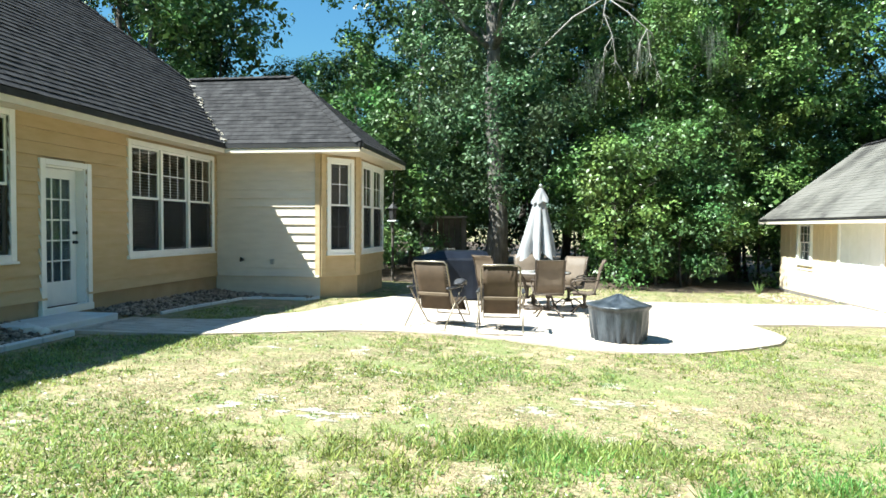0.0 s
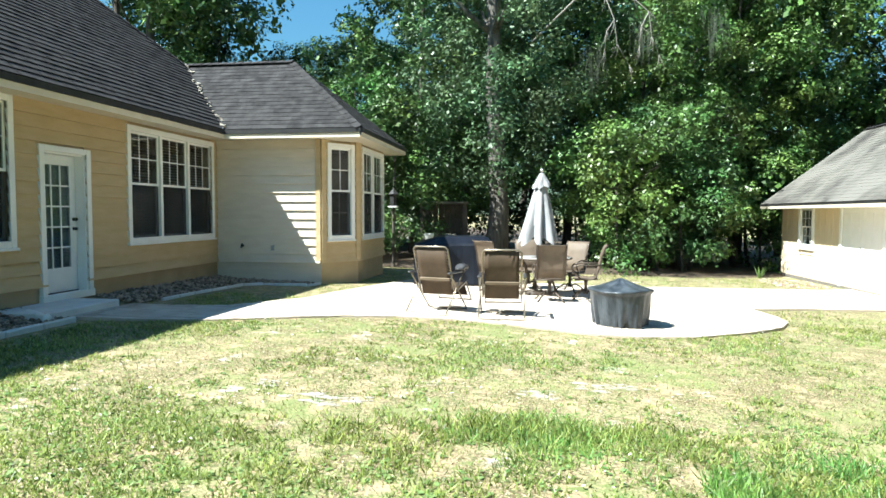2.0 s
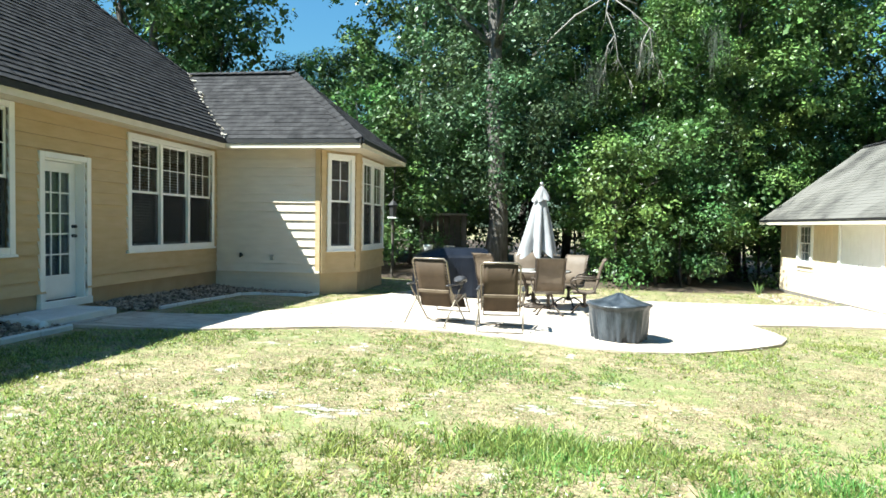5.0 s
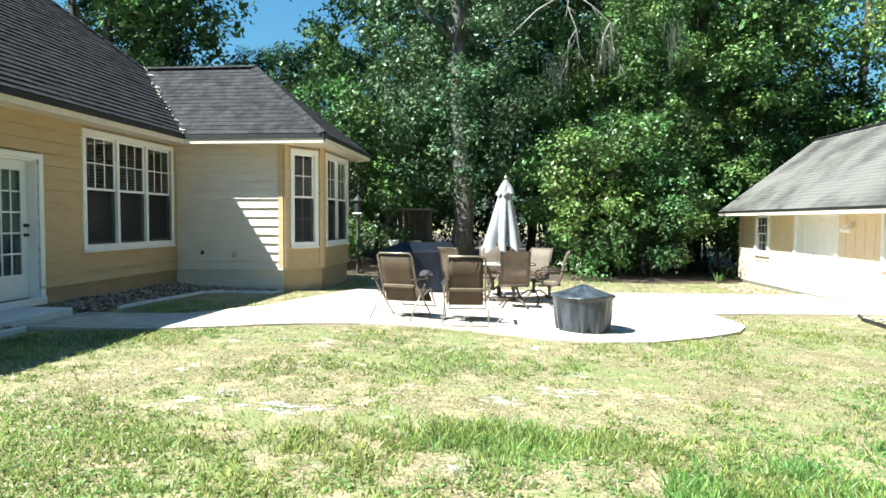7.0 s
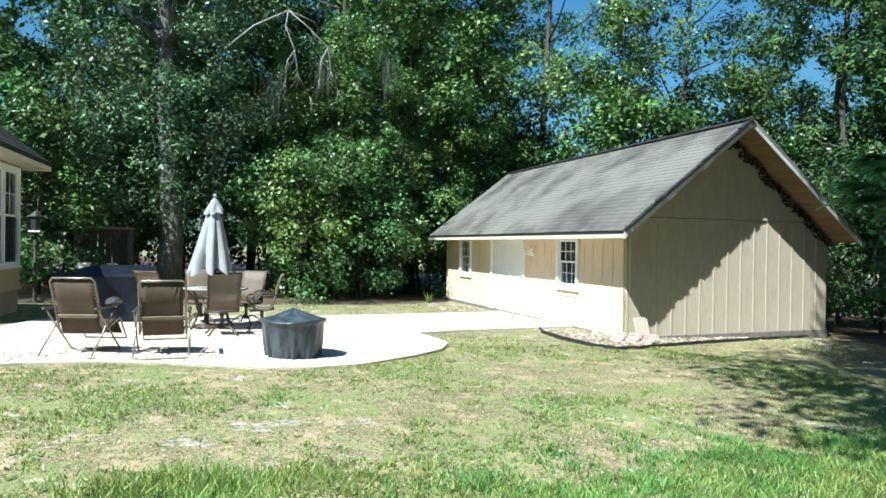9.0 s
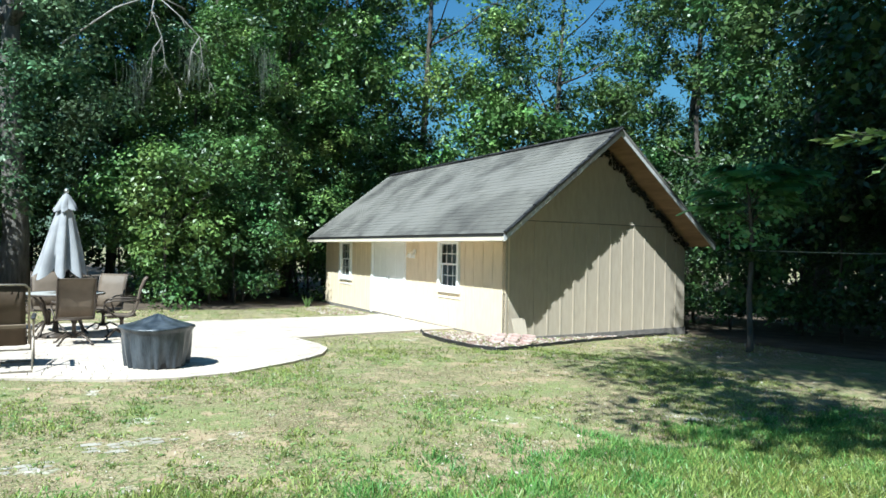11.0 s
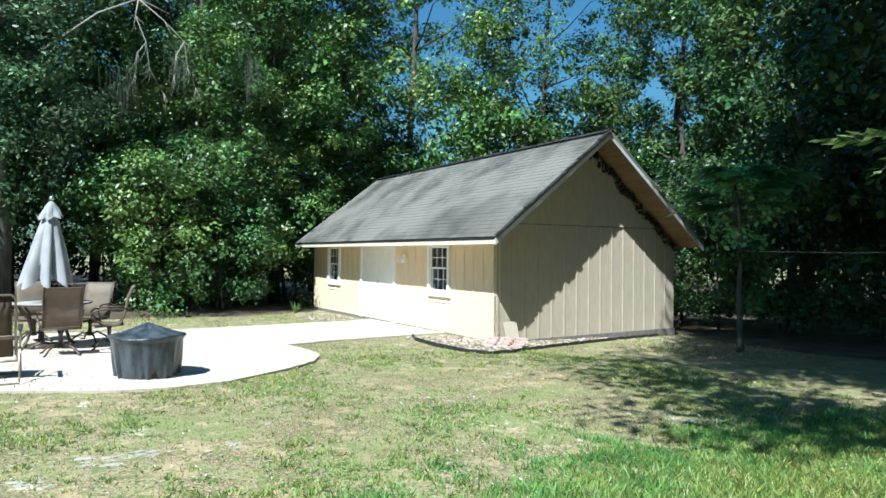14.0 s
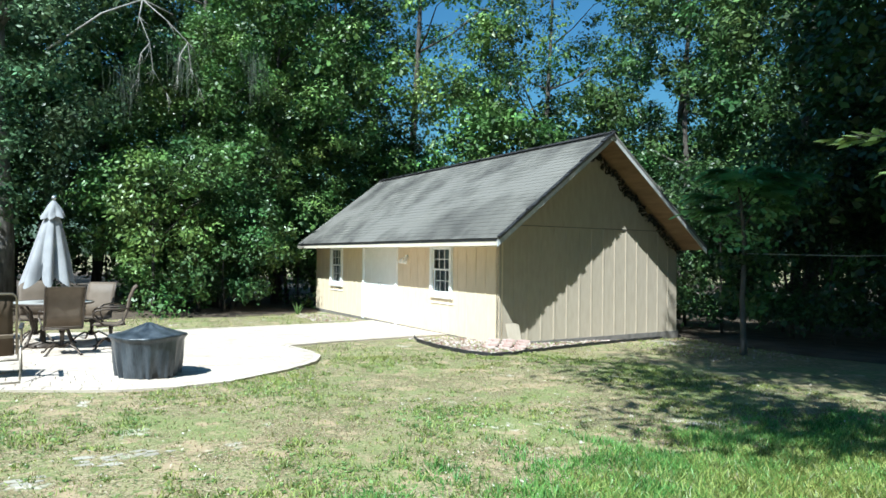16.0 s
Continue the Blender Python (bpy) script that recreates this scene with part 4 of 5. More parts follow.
def lounger(m, label):
    """Folding zero-gravity lounger, facing +y, at rest upright."""
    t = thing("lounge_chair", m, label, "chair", "folding loungers")
    W = 0.57
    bot, top, knee, toe = (0.02, 0.28), (-0.25, 1.0), (0.46, 0.42), (0.66, 0.12)
    bm = bmesh.new()
    tube(bm, [(-W / 2, *bot), (-W / 2, top[0] + 0.02, top[1] - 0.04), (-W / 2 + 0.04, *top), (W / 2 - 0.04, *top), (W / 2, top[0] + 0.02, top[1] - 0.04), (W / 2, *bot)], 0.013, 8)
    part("back_frame", bm, M_FRAME, t, m=m, smooth=True)
    bm = bmesh.new()
    tube(bm, [(-W / 2, *bot), (-W / 2, *knee), (-W / 2, *toe), (W / 2, *toe), (W / 2, *knee), (W / 2, *bot)], 0.013, 8)
    part("seat_frame", bm, M_FRAME, t, m=m, smooth=True)
    bm = bmesh.new()
    sling(bm, [(0.015, 0.26), (-0.055, 0.47), (-0.145, 0.72), (-0.24, 0.975)], W - 0.07)
    back = part("back_sling", bm, M_SLING, t, m=m, smooth=True)
    bm = bmesh.new()
    sling(bm, [(0.03, 0.29), (0.2, 0.34), (0.44, 0.42), (0.6, 0.2)], W - 0.07)
    part("seat_sling", bm, M_SLING, t, m=m, smooth=True)
    bm = bmesh.new()
    box(bm, -W / 2 + 0.03, W / 2 - 0.03, -0.012, 0.012, -0.02, 0.02, Matrix.Translation((0, -0.088, 0.5)) @ Matrix.Rotation(radians(20), 4, "X"))
    part("strap", bm, M_STRAP, back, "tan lumbar strap", m=m)
    for s in (-1, 1):
        bm = bmesh.new()
        for i in range(15):
            k = i / 14
            y, z = bot[0] + (top[0] - bot[0]) * (0.06 + 0.88 * k), bot[1] + (top[1] - bot[1]) * (0.06 + 0.88 * k)
            tube(bm, [(s * W / 2, y, z), (s * (W / 2 - 0.045), y, z + 0.012)], 0.005, 5)
        tagged(part("lacing", bm, M_STRAP, back, "tan elastic lacing", m=m), kind="stuff")
        x = s * (W / 2 + 0.045)
        bm = bmesh.new()
        box(bm, x - 0.025, x + 0.025, -0.3, 0.26, 0.595, 0.625)
        part("armrest", bm, M_ARM, t, "dark plastic armrest", m=m, bevel=0.012)
        bm = bmesh.new()
        tube(bm, [(x, -0.22, 0.595), (x, -0.06, 0.43), (x, 0.36, 0.03)], 0.011, 8)
        tube(bm, [(x, 0.24, 0.595), (x, 0.05, 0.43), (x, -0.38, 0.03)], 0.011, 8)
        part("leg", bm, M_FRAME, t, m=m, smooth=True)
    for y in (0.37, -0.39):
        bm = bmesh.new()
        x = W / 2 + 0.045
        tube(bm, [(-x, y * 0.97, 0.04), (-x, y, 0.012), (-x + 0.05, y * 1.02, 0.012), (x - 0.05, y * 1.02, 0.012), (x, y, 0.012), (x, y * 0.97, 0.04)], 0.011, 8)
        part("foot_bar", bm, M_FRAME, t, m=m, smooth=True)
    return t


def at(x, y, deg, lift=0.036):
    return Matrix.Translation((x, y, gz(x, y) + lift)) @ Matrix.Rotation(radians(deg), 4, "Z")


l1 = lounger(at(-1.6, 9.88, -17), "folding lounger with tan sling and metal tube frame")
tagged(copy_thing(l1, at(-0.6, 9.74, 2)), "folding lounger with brown mesh sling, back to the lawn")
# small dark cushion over one arm of the first lounger
pm2 = at(-1.6, 9.88, -17) @ Matrix.Translation((0.33, 0.18, 0.665))
bm = bmesh.new()
bmesh.ops.create_uvsphere(bm, u_segments=16, v_segments=10, radius=1)
for v in bm.verts:
    k = 1 + 0.12 * noise.noise(v.co * 2.5)
    v.co = Vector((v.co.x * 0.085 * k, v.co.y * 0.17 * k, v.co.z * 0.045 * k + (0.02 if abs(v.co.y) < 0.5 else -0.015)))
tagged(part("head_cushion", bm, M_ARM, m=pm2, smooth=True), "dark padded head cushion hung over a lounger arm", "cushion")


def dining_chair(m, label):
    """Swivel-rocker patio chair with a sling seat, scroll arms and a pedestal base; faces +y."""
    t = thing("patio_chair", m, label, "chair", "chairs round the patio table")
    W = 0.5
    side = [(0.24, 0.41), (0.1, 0.40), (-0.08, 0.385), (-0.17, 0.42), (-0.235, 0.6), (-0.275, 0.82), (-0.335, 0.98), (-0.385, 1.03)]
    for s in (-1, 1):
        bm = bmesh.new()
        tube(bm, [(s * W / 2, y, z) for y, z in [(0.28, 0.38)] + side], 0.014, 8)
        part("side_rail", bm, M_BRONZE, t, m=m, smooth=True)
        bm = bmesh.new()
        x = s * (W / 2 + 0.035)
        tube(bm, [(x - s * 0.03, -0.25, 0.66), (x, -0.12, 0.655), (x, 0.12, 0.65), (x, 0.22, 0.63), (x, 0.265, 0.58), (x, 0.25, 0.52), (x - s * 0.02, 0.17, 0.46), (x - s * 0.03, 0.1, 0.40)], 0.014, 8)
        part("arm", bm, M_BRONZE, t, m=m, smooth=True)
    bm = bmesh.new()
    sling(bm, [(0.23, 0.405), (0.1, 0.395), (-0.08, 0.38), (-0.165, 0.415)], W)
    part("seat", bm, M_SLING2, t, m=m, smooth=True)
    bm = bmesh.new()
    sling(bm, [(-0.17, 0.43), (-0.235, 0.6), (-0.275, 0.82), (-0.335, 0.975), (-0.38, 1.02)], W)
    part("backrest", bm, M_SLING2, t, m=m, smooth=True)
    bm = bmesh.new()
    tube(bm, [(-W / 2, -0.2, 0.4), (W / 2, -0.2, 0.4)], 0.012, 8)
    tube(bm, [(-W / 2, 0.2, 0.375), (W / 2, 0.2, 0.375)], 0.012, 8)
    tube(bm, [(0, -0.2, 0.38), (0, 0.2, 0.36)], 0.02, 8)
    part("seat_frame", bm, M_BRONZE, t, m=m, smooth=True)
    bm = bmesh.new()
    tube(bm, [(0, 0, 0.37), (0, 0, 0.3), (0, 0, 0.14), (0, 0, 0.1)], [0.05, 0.03, 0.03, 0.05], 12)
    part("pedestal", bm, M_BRONZE, t, m=m, smooth=True)
    for k in range(4):
        a = radians(45 + 90 * k)
        c, d = math.cos(a), math.sin(a)
        bm = bmesh.new()
        tube(bm, [(0.02 * c, 0.02 * d, 0.12), (0.12 * c, 0.12 * d, 0.16), (0.24 * c, 0.24 * d, 0.09), (0.31 * c, 0.31 * d, 0.02), (0.34 * c, 0.34 * d, 0.015)], [0.018, 0.016, 0.015, 0.015, 0.02], 8)
        part("leg", bm, M_BRONZE, t, m=m, smooth=True)
    return t


TX, TY = -0.06, 12.95
c1 = dining_chair(at(0.12, 11.95, 6), "bronze patio chair with brown sling seat, back to lawn")
for x, y, deg, lab in ((-0.3, 13.95, 188, "bronze patio chair with pale sunlit sling behind the table"),
                       (0.55, 13.75, 150, "bronze patio chair with pale sling, turned from the table"),
                       (0.8, 12.6, 88, "bronze patio chair seen from its side beside the table"),
                       (-0.92, 12.8, -38, "bronze patio chair with brown sling beside covered grill")):
    tagged(copy_thing(c1, at(x, y, deg)), lab)

tm = at(TX, TY, 0)
table = thing("patio_table", tm, "round bronze-framed patio table with pale glass top", "table")
bm = bmesh.new()
tube(bm, [(0, 0, 0.715), (0, 0, 0.723)], 0.6, 40)
part("tabletop", bm, M_TABLETOP, table, "pale frosted glass", m=tm)
bm = bmesh.new()
ring = [(0.61 * math.cos(a), 0.61 * math.sin(a), 0.715) for a in (2 * math.pi * k / 40 for k in range(41))]
tube(bm, ring, 0.016, 8, cap=False)
part("rim", bm, M_BRONZE, table, m=tm, smooth=True)
for k in range(4):
    a = radians(45 + 90 * k)
    c, d = math.cos(a), math.sin(a)
    bm = bmesh.new()
    tube(bm, [(0.55 * c, 0.55 * d, 0.705), (0.4 * c, 0.4 * d, 0.55), (0.33 * c, 0.33 * d, 0.32), (0.42 * c, 0.42 * d, 0.1), (0.52 * c, 0.52 * d, 0.0)], 0.018, 8)
    part("leg", bm, M_BRONZE, table, m=tm, smooth=True)
um = at(TX - 0.1, TY, 20)
LEAN = Matrix(((1, 0, 0.1, 0), (0, 1, 0.02, 0), (0, 0, 1, 0), (0, 0, 0, 1)))
ul = Matrix.Translation(um.translation) @ LEAN @ Matrix.Rotation(radians(20), 4, "Z")
umb = thing("patio_umbrella", um, "closed grey cloth patio umbrella standing through the table", "umbrella")
bm = bmesh.new()
tube(bm, [(0, 0, 0.02), (0, 0, 2.36)], 0.019, 12)
part("pole", bm, M_BRONZE, umb, m=ul, smooth=True)
bm = bmesh.new()
tube(bm, [(0, 0, 0.0), (0, 0, 0.05), (0, 0, 0.09), (0, 0, 0.3)], [0.24, 0.23, 0.05, 0.035], 24)
part("base", bm, M_BRONZE, umb, m=um, smooth=True)
bm = bmesh.new()
tube(bm, [(0, 0, 2.36), (0, 0, 2.375), (0, 0, 2.4), (0, 0, 2.425), (0, 0, 2.44)], [0.015, 0.03, 0.038, 0.03, 0.01], 12)
part("finial", bm, M_STEEL, umb, m=ul, smooth=True)


def canopy(z_top, z_bot, r_top, r_bot, folds, depth, seed, droop):
    """A furled canopy: a cone of cloth in deep folds with an uneven hem."""
    rr = random.Random(seed)
    ph = [rr.uniform(-0.25, 0.25) for _ in range(folds)]
    am = [rr.uniform(0.7, 1.3) for _ in range(folds)]
    bm = bmesh.new()
    n, rows = folds * 10, 14
    g = []
    for i in range(rows + 1):
        t = i / rows
        ringv = []
        for k in range(n):
            a = 2 * math.pi * k / n
            f = a / (2 * math.pi) * folds
            j = int(f) % folds
            w = abs(math.sin(math.pi * (f + ph[j] * math.sin(math.pi * (f % 1))))) ** 0.7
            r = (r_top + (r_bot - r_top) * t ** 0.85) * (1 - depth * t * am[j] * (1 - w)) + 0.012 * t * math.sin(3 * a + 5 * t)
            z = z_top + (z_bot - z_top) * t + droop * t * t * (w - 0.6) * -am[j] + 0.05 * t * math.cos(a - 0.6)
            ringv.append(bm.verts.new((r * math.cos(a), r * math.sin(a), z)))
        g.append(ringv)
    for i in range(rows):
        for k in range(n):
            bm.faces.new((g[i][k], g[i][(k + 1) % n], g[i + 1][(k + 1) % n], g[i + 1][k]))
    return bm


ca = part("canopy", canopy(2.3, 1.07, 0.03, 0.395, 8, 0.55, 3, 0.2), M_CANOPY, umb, m=ul, smooth=True)
part("vent", canopy(2.355, 2.1, 0.025, 0.19, 8, 0.3, 5, 0.05), M_CANOPY, ca, m=ul, smooth=True)


def build_pit():
    """Round fire pit under a fitted black cover: conical top, rim, skirt with soft pleats and uneven hem."""
    m = at(1.09, 9.6, 0) @ Matrix.Diagonal((1, 1, 0.92, 1))
    t = thing("fire_pit", m, "round covered fire pit under faded black vinyl cover", "fire pit")
    bm = bmesh.new()
    prof = [(0.005, 0.725), (0.03, 0.715), (0.16, 0.655), (0.3, 0.605), (0.42, 0.575), (0.455, 0.565), (0.46, 0.545), (0.44, 0.525), (0.42, 0.48), (0.405, 0.35), (0.385, 0.2), (0.362, 0.08), (0.35, 0.015)]
    n, g = 96, []
    rr = random.Random(4)
    offs = [rr.uniform(0, 6.28) for _ in range(6)]
    for i, (r, z) in enumerate(prof):
        k = max(0.0, (0.53 - z) / 0.5)
        row = []
        for j in range(n):
            a = 2 * math.pi * j / n
            p = sum(math.sin(f * a + o) for f, o in zip((7, 11, 16, 23, 5, 31), offs)) / 3
            q = 0.006 * math.sin(9 * a + 1) if 0.02 < r < 0.3 and z > 0.57 else 0
            rad = r + 0.034 * k * p + (0.006 * math.sin(14 * a) if 0.5 < z < 0.57 else 0)
            zz = z + q - (0.02 * p * k if i == len(prof) - 1 else 0) - (0.012 * math.sin(3 * a + 1) if 0.5 < z < 0.58 else 0)
            row.append(bm.verts.new((rad * math.cos(a), rad * math.sin(a), max(zz, 0.004))))
        g.append(row)
    for i in range(len(g) - 1):
        for j in range(n):
            bm.faces.new((g[i][j], g[i][(j + 1) % n], g[i + 1][(j + 1) % n], g[i + 1][j]))
    bm.faces.new(g[0])
    part("cover", bm, M_VINYL, t, m=m, smooth=True)
    bm = bmesh.new()
    tube(bm, [(0, 0, 0.0), (0, 0, 0.5)], 0.34, 24)
    part("bowl", bm, M_BLACK, t, m=m)


build_pit()


def build_grill():
    """Gas grill under a full-length black cover, with a humped lid and sagging side shelves."""
    m = at(-1.98, 14.1, 10)
    t = thing("grill", m, "gas grill under a long black weatherproof cover", "grill")
    bm = bmesh.new()
    nx, prof = 14, [(-0.35, 0.02), (-0.355, 0.35), (-0.35, 0.84), (-0.32, 0.89), (-0.1, 1.02), (0.1, 1.05), (0.25, 0.95), (0.35, 0.78), (0.355, 0.35), (0.35, 0.02)]
    g = []
    for i in range(nx + 1):
        u = i / nx
        x = -0.8 + 1.62 * u
        lid = 0.84 + 0.16 * min(1, u / 0.36) if u < 0.36 else (1.0 if u < 0.93 else 0.96)
        row = []
        for j, (y, z) in enumerate(prof):
            zz = z * (lid if z > 0.5 else 1)
            w = 0.012 * noise.noise((x * 4, y * 4, z * 3)) + 0.01 * math.sin(11 * x + y * 3) * (1 if z < 0.5 else 0.2)
            row.append(bm.verts.new((x, y + w, zz + 0.006 * noise.noise((x * 6, y * 5, 1)))))
        g.append(row)
    for i in range(nx):
        for j in range(len(prof) - 1):
            bm.faces.new((g[i][j], g[i + 1][j], g[i + 1][j + 1], g[i][j + 1]))
    bm.faces.new(g[0]), bm.faces.new(g[-1])
    part("cover", bm, M_COVER, t, m=m, bevel=0.0)
    bm = bmesh.new()
    box(bm, -0.7, 0.72, -0.3, 0.3, 0.0, 0.7)
    part("cabinet", bm, M_BLACK, t, m=m)


build_grill()
# ---- trees ----
def crown_mesh(name, seed, puffs, leaves, leaf, radius, height, base, material, flat=0.75, puff=(0.7, 1.5)):
    """Leaves in uneven puffs on and in a tall lumpy crown from z = base to base + height."""
    r = np.random.default_rng(seed)
    out = []
    for _ in range(puffs):
        t = r.random() ** 0.9
        z = base + height * t
        prof = radius * (0.35 + 0.65 * math.sin(math.pi * min(1, 0.12 + 0.86 * t)) ** 0.7) * r.uniform(0.5, 1.15)
        a = r.uniform(0, 2 * math.pi)
        c = np.array((prof * math.cos(a), prof * math.sin(a), z))
        pr = r.uniform(*puff)
        k = int(leaves * pr * pr)
        d = r.normal(size=(k, 3))
        d /= np.linalg.norm(d, axis=1)[:, None]
        d[:, 2] = np.where(r.random(k) < 0.55, np.abs(d[:, 2]), d[:, 2])
        pos = c + d * (pr * r.uniform(0.35, 1.05, (k, 1)) ** 0.6) * np.array((1, 1, flat))
        pos[:, 2] -= 0.15 * pr * (d[:, 0] ** 2 + d[:, 1] ** 2)
        nrm = d * 0.6 + np.array((0, 0, 0.55)) + r.normal(size=(k, 3)) * 0.45
        nrm /= np.linalg.norm(nrm, axis=1)[:, None]
        w = np.cross(nrm, r.normal(size=(k, 3)))
        w /= np.linalg.norm(w, axis=1)[:, None]
        v = np.cross(nrm, w)
        s = leaf * r.uniform(0.6, 1.4, (k, 1))
        tip = pos + v * s - nrm * s * 0.15
        out.append(np.stack([pos - v * s * 0.7, pos + w * s * 0.42, tip, pos - w * s * 0.42], 1))
        # larger leaf quads inside the puff, added to block light and darken the gaps
        n2 = 16
        q = c + r.normal(size=(n2, 3)) * pr * 0.3 - np.array((0, 0, 0.2 * pr))
        e1 = r.normal(size=(n2, 3))
        e1 *= 1.4 * leaf / np.linalg.norm(e1, axis=1)[:, None]
        e2 = np.cross(e1, r.normal(size=(n2, 3)))
        e2 *= 1.25 * leaf / np.linalg.norm(e2, axis=1)[:, None]
        out.append(np.stack([q - e1, q - e2 * 0.7, q + e1, q + e2 * 0.8], 1))
    return quads_mesh(name, np.concatenate(out), material)


def trunk_bm(seed, height, radius, limbs=7, spread=3.0, start=0.35):
    rng = random.Random(seed)
    bm = bmesh.new()
    pts, rad = [], []
    x = y = 0.0
    for i in range(9):
        t = i / 8
        pts.append((x, y, height * t))
        rad.append(radius * (1.25 if i == 0 else 1) * (1 - 0.8 * t))
        x += rng.uniform(-1, 1) * height * 0.012
        y += rng.uniform(-1, 1) * height * 0.012
    tube(bm, pts, rad, 9)
    for k in range(limbs):
        i = rng.uniform(start, 0.9)
        j = int(i * 8)
        p = Vector(pts[j])
        a = rng.uniform(0, 6.28)
        ln = spread * rng.uniform(0.5, 1.1)
        d = Vector((math.cos(a), math.sin(a), rng.uniform(0.3, 0.9)))
        q = [p, p + d * ln * 0.4, p + d * ln * 0.75 + Vector((0, 0, 0.1 * ln)), p + d * ln]
        r0 = rad[j] * 0.5
        tube(bm, q, [r0, r0 * 0.7, r0 * 0.45, r0 * 0.15], 6)
    return bm


def tree(name, seed, m, height, radius, trunk_r, puffs, leaves, leaf, material, base, label, category="tree", group="", puff=(0.7, 1.5)):
    t = thing(name, m, label, category, group)
    bm = trunk_bm(seed, height * 0.92, trunk_r, 8, radius * 0.9)
    part("trunk", bm, M_BARK, t, m=m, smooth=True)
    put("crown", crown_mesh("crown", seed, puffs, leaves, leaf, radius, height - base, base, material, puff=puff), t, m)
    return t


def place(x, y, turn=0.0, s=1.0):
    return Matrix.Translation((x, y, gz(x, y) - 0.05)) @ Matrix.Rotation(turn, 4, "Z") @ Matrix.Scale(s, 4)


# woodland floor of dark leaf litter
def build_floor():
    bm = bmesh.new()
    line = [(-30, 17.5), (-14, 18), (-6, 18.5), (-3.5, 18.2), (-1, 18.3), (0.8, 18.6), (2.3, 19.2), (4, 19.5), (5.7, 20.2), (7.2, 21.4), (9, 24.5), (14.2, 24.0), (14.4, 16), (14.0, 12.6), (13.4, 10.6), (13.2, 8.4), (14, 6), (15, 3), (16, -5)]
    far = [(-30, 70), (-14, 70), (-6, 70), (-3.5, 70), (-1, 70), (0.8, 70), (2.3, 70), (4, 70), (8, 70), (14, 70), (22, 70), (40, 60), (50, 50), (60, 40), (60, 30), (60, 20), (60, 10), (60, 3), (60, -5)]
    rows = []
    for a, b in zip(line, far):
        row = []
        for k in range(12):
            t = (k / 11) ** 2
            x, y = a[0] + (b[0] - a[0]) * t, a[1] + (b[1] - a[1]) * t
            x += 0.35 * noise.noise((x * 0.9, y * 0.9, 3)) if k == 0 else 0
            row.append(bm.verts.new((x, y, gz(x, y) + (0.006 if k == 0 else 0.05))))
        rows.append(row)
    for r, q in zip(rows, rows[1:]):
        for k in range(11):
            bm.faces.new((r[k], q[k], q[k + 1], r[k + 1]))
    tagged(part("woodland_floor", bm, M_LEAFLITTER), "dark brown leaf litter under the trees", "ground", kind="structure")


build_floor()

L_TREE = "tall broadleaf tree with dense deep-green crown in woods"
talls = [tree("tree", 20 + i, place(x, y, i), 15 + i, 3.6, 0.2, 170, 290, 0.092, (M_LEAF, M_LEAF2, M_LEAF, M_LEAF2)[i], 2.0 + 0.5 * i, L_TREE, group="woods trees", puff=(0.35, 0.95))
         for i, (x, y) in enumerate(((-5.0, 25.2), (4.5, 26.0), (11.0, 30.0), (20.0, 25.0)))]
spots = [(-17.0, 25), (-14.6, 23.2), (-3.6, 27), (-0.6, 29.0), (7.6, 27.5), (1, 31), (-4.5, 33), (6, 34), (12, 36), (14.5, 28.5),
         (-18, 30), (-22, 24), (21.5, 19), (22, 14), (20.5, 9.5), (25, 22), (26, 16), (24, 8), (9, 42),
         (-1, 40), (-7.5, 42), (30, 12), (28, 4), (22, 3), (31, 20), (-24, 34), (-27, 20), (4, 48), (14, 50), (-6, 50), (36, 8), (9.2, 33.5)]
rng = random.Random(5)
for i, (x, y) in enumerate(spots):
    # sunlit middle of the woods gets the brighter leaf colour, shaded sides the darker
    copy_thing(talls[(1, 3)[i % 2] if 0 < x < 15 else (0, 2)[i % 2]], place(x, y, rng.uniform(0, 6.28), rng.uniform(0.85, 1.2)))
for x, y, s in ((4.4, 23.8, 0.62), (7.0, 25.6, 0.72), (3.2, 23.4, 0.55), (-9.6, 25, 0.5), (-11.5, 33, 0.62), (-8.2, 30, 0.6)):
    tagged(copy_thing(talls[1], place(x, y, x, s)), "smaller broadleaf tree in a gap of the woods")

# the large oak behind the patio
om = place(-1.55, 21.6)
oak = thing("oak_tree", om, "large oak with pale rough trunk behind the patio", "tree")
part("trunk", trunk_bm(77, 15, 0.36, 8, 3.0, 0.55), M_OAK, oak, m=om, smooth=True)
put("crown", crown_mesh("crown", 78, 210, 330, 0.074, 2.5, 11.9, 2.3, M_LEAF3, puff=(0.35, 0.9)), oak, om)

L_BUSH = "dense leafy understory shrub at the edge of the woods"
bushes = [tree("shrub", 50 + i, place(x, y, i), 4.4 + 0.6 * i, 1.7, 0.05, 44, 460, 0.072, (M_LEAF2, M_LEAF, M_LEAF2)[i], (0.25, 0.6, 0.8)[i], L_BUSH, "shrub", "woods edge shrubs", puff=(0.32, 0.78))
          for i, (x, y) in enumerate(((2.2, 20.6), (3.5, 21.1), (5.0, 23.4)))]
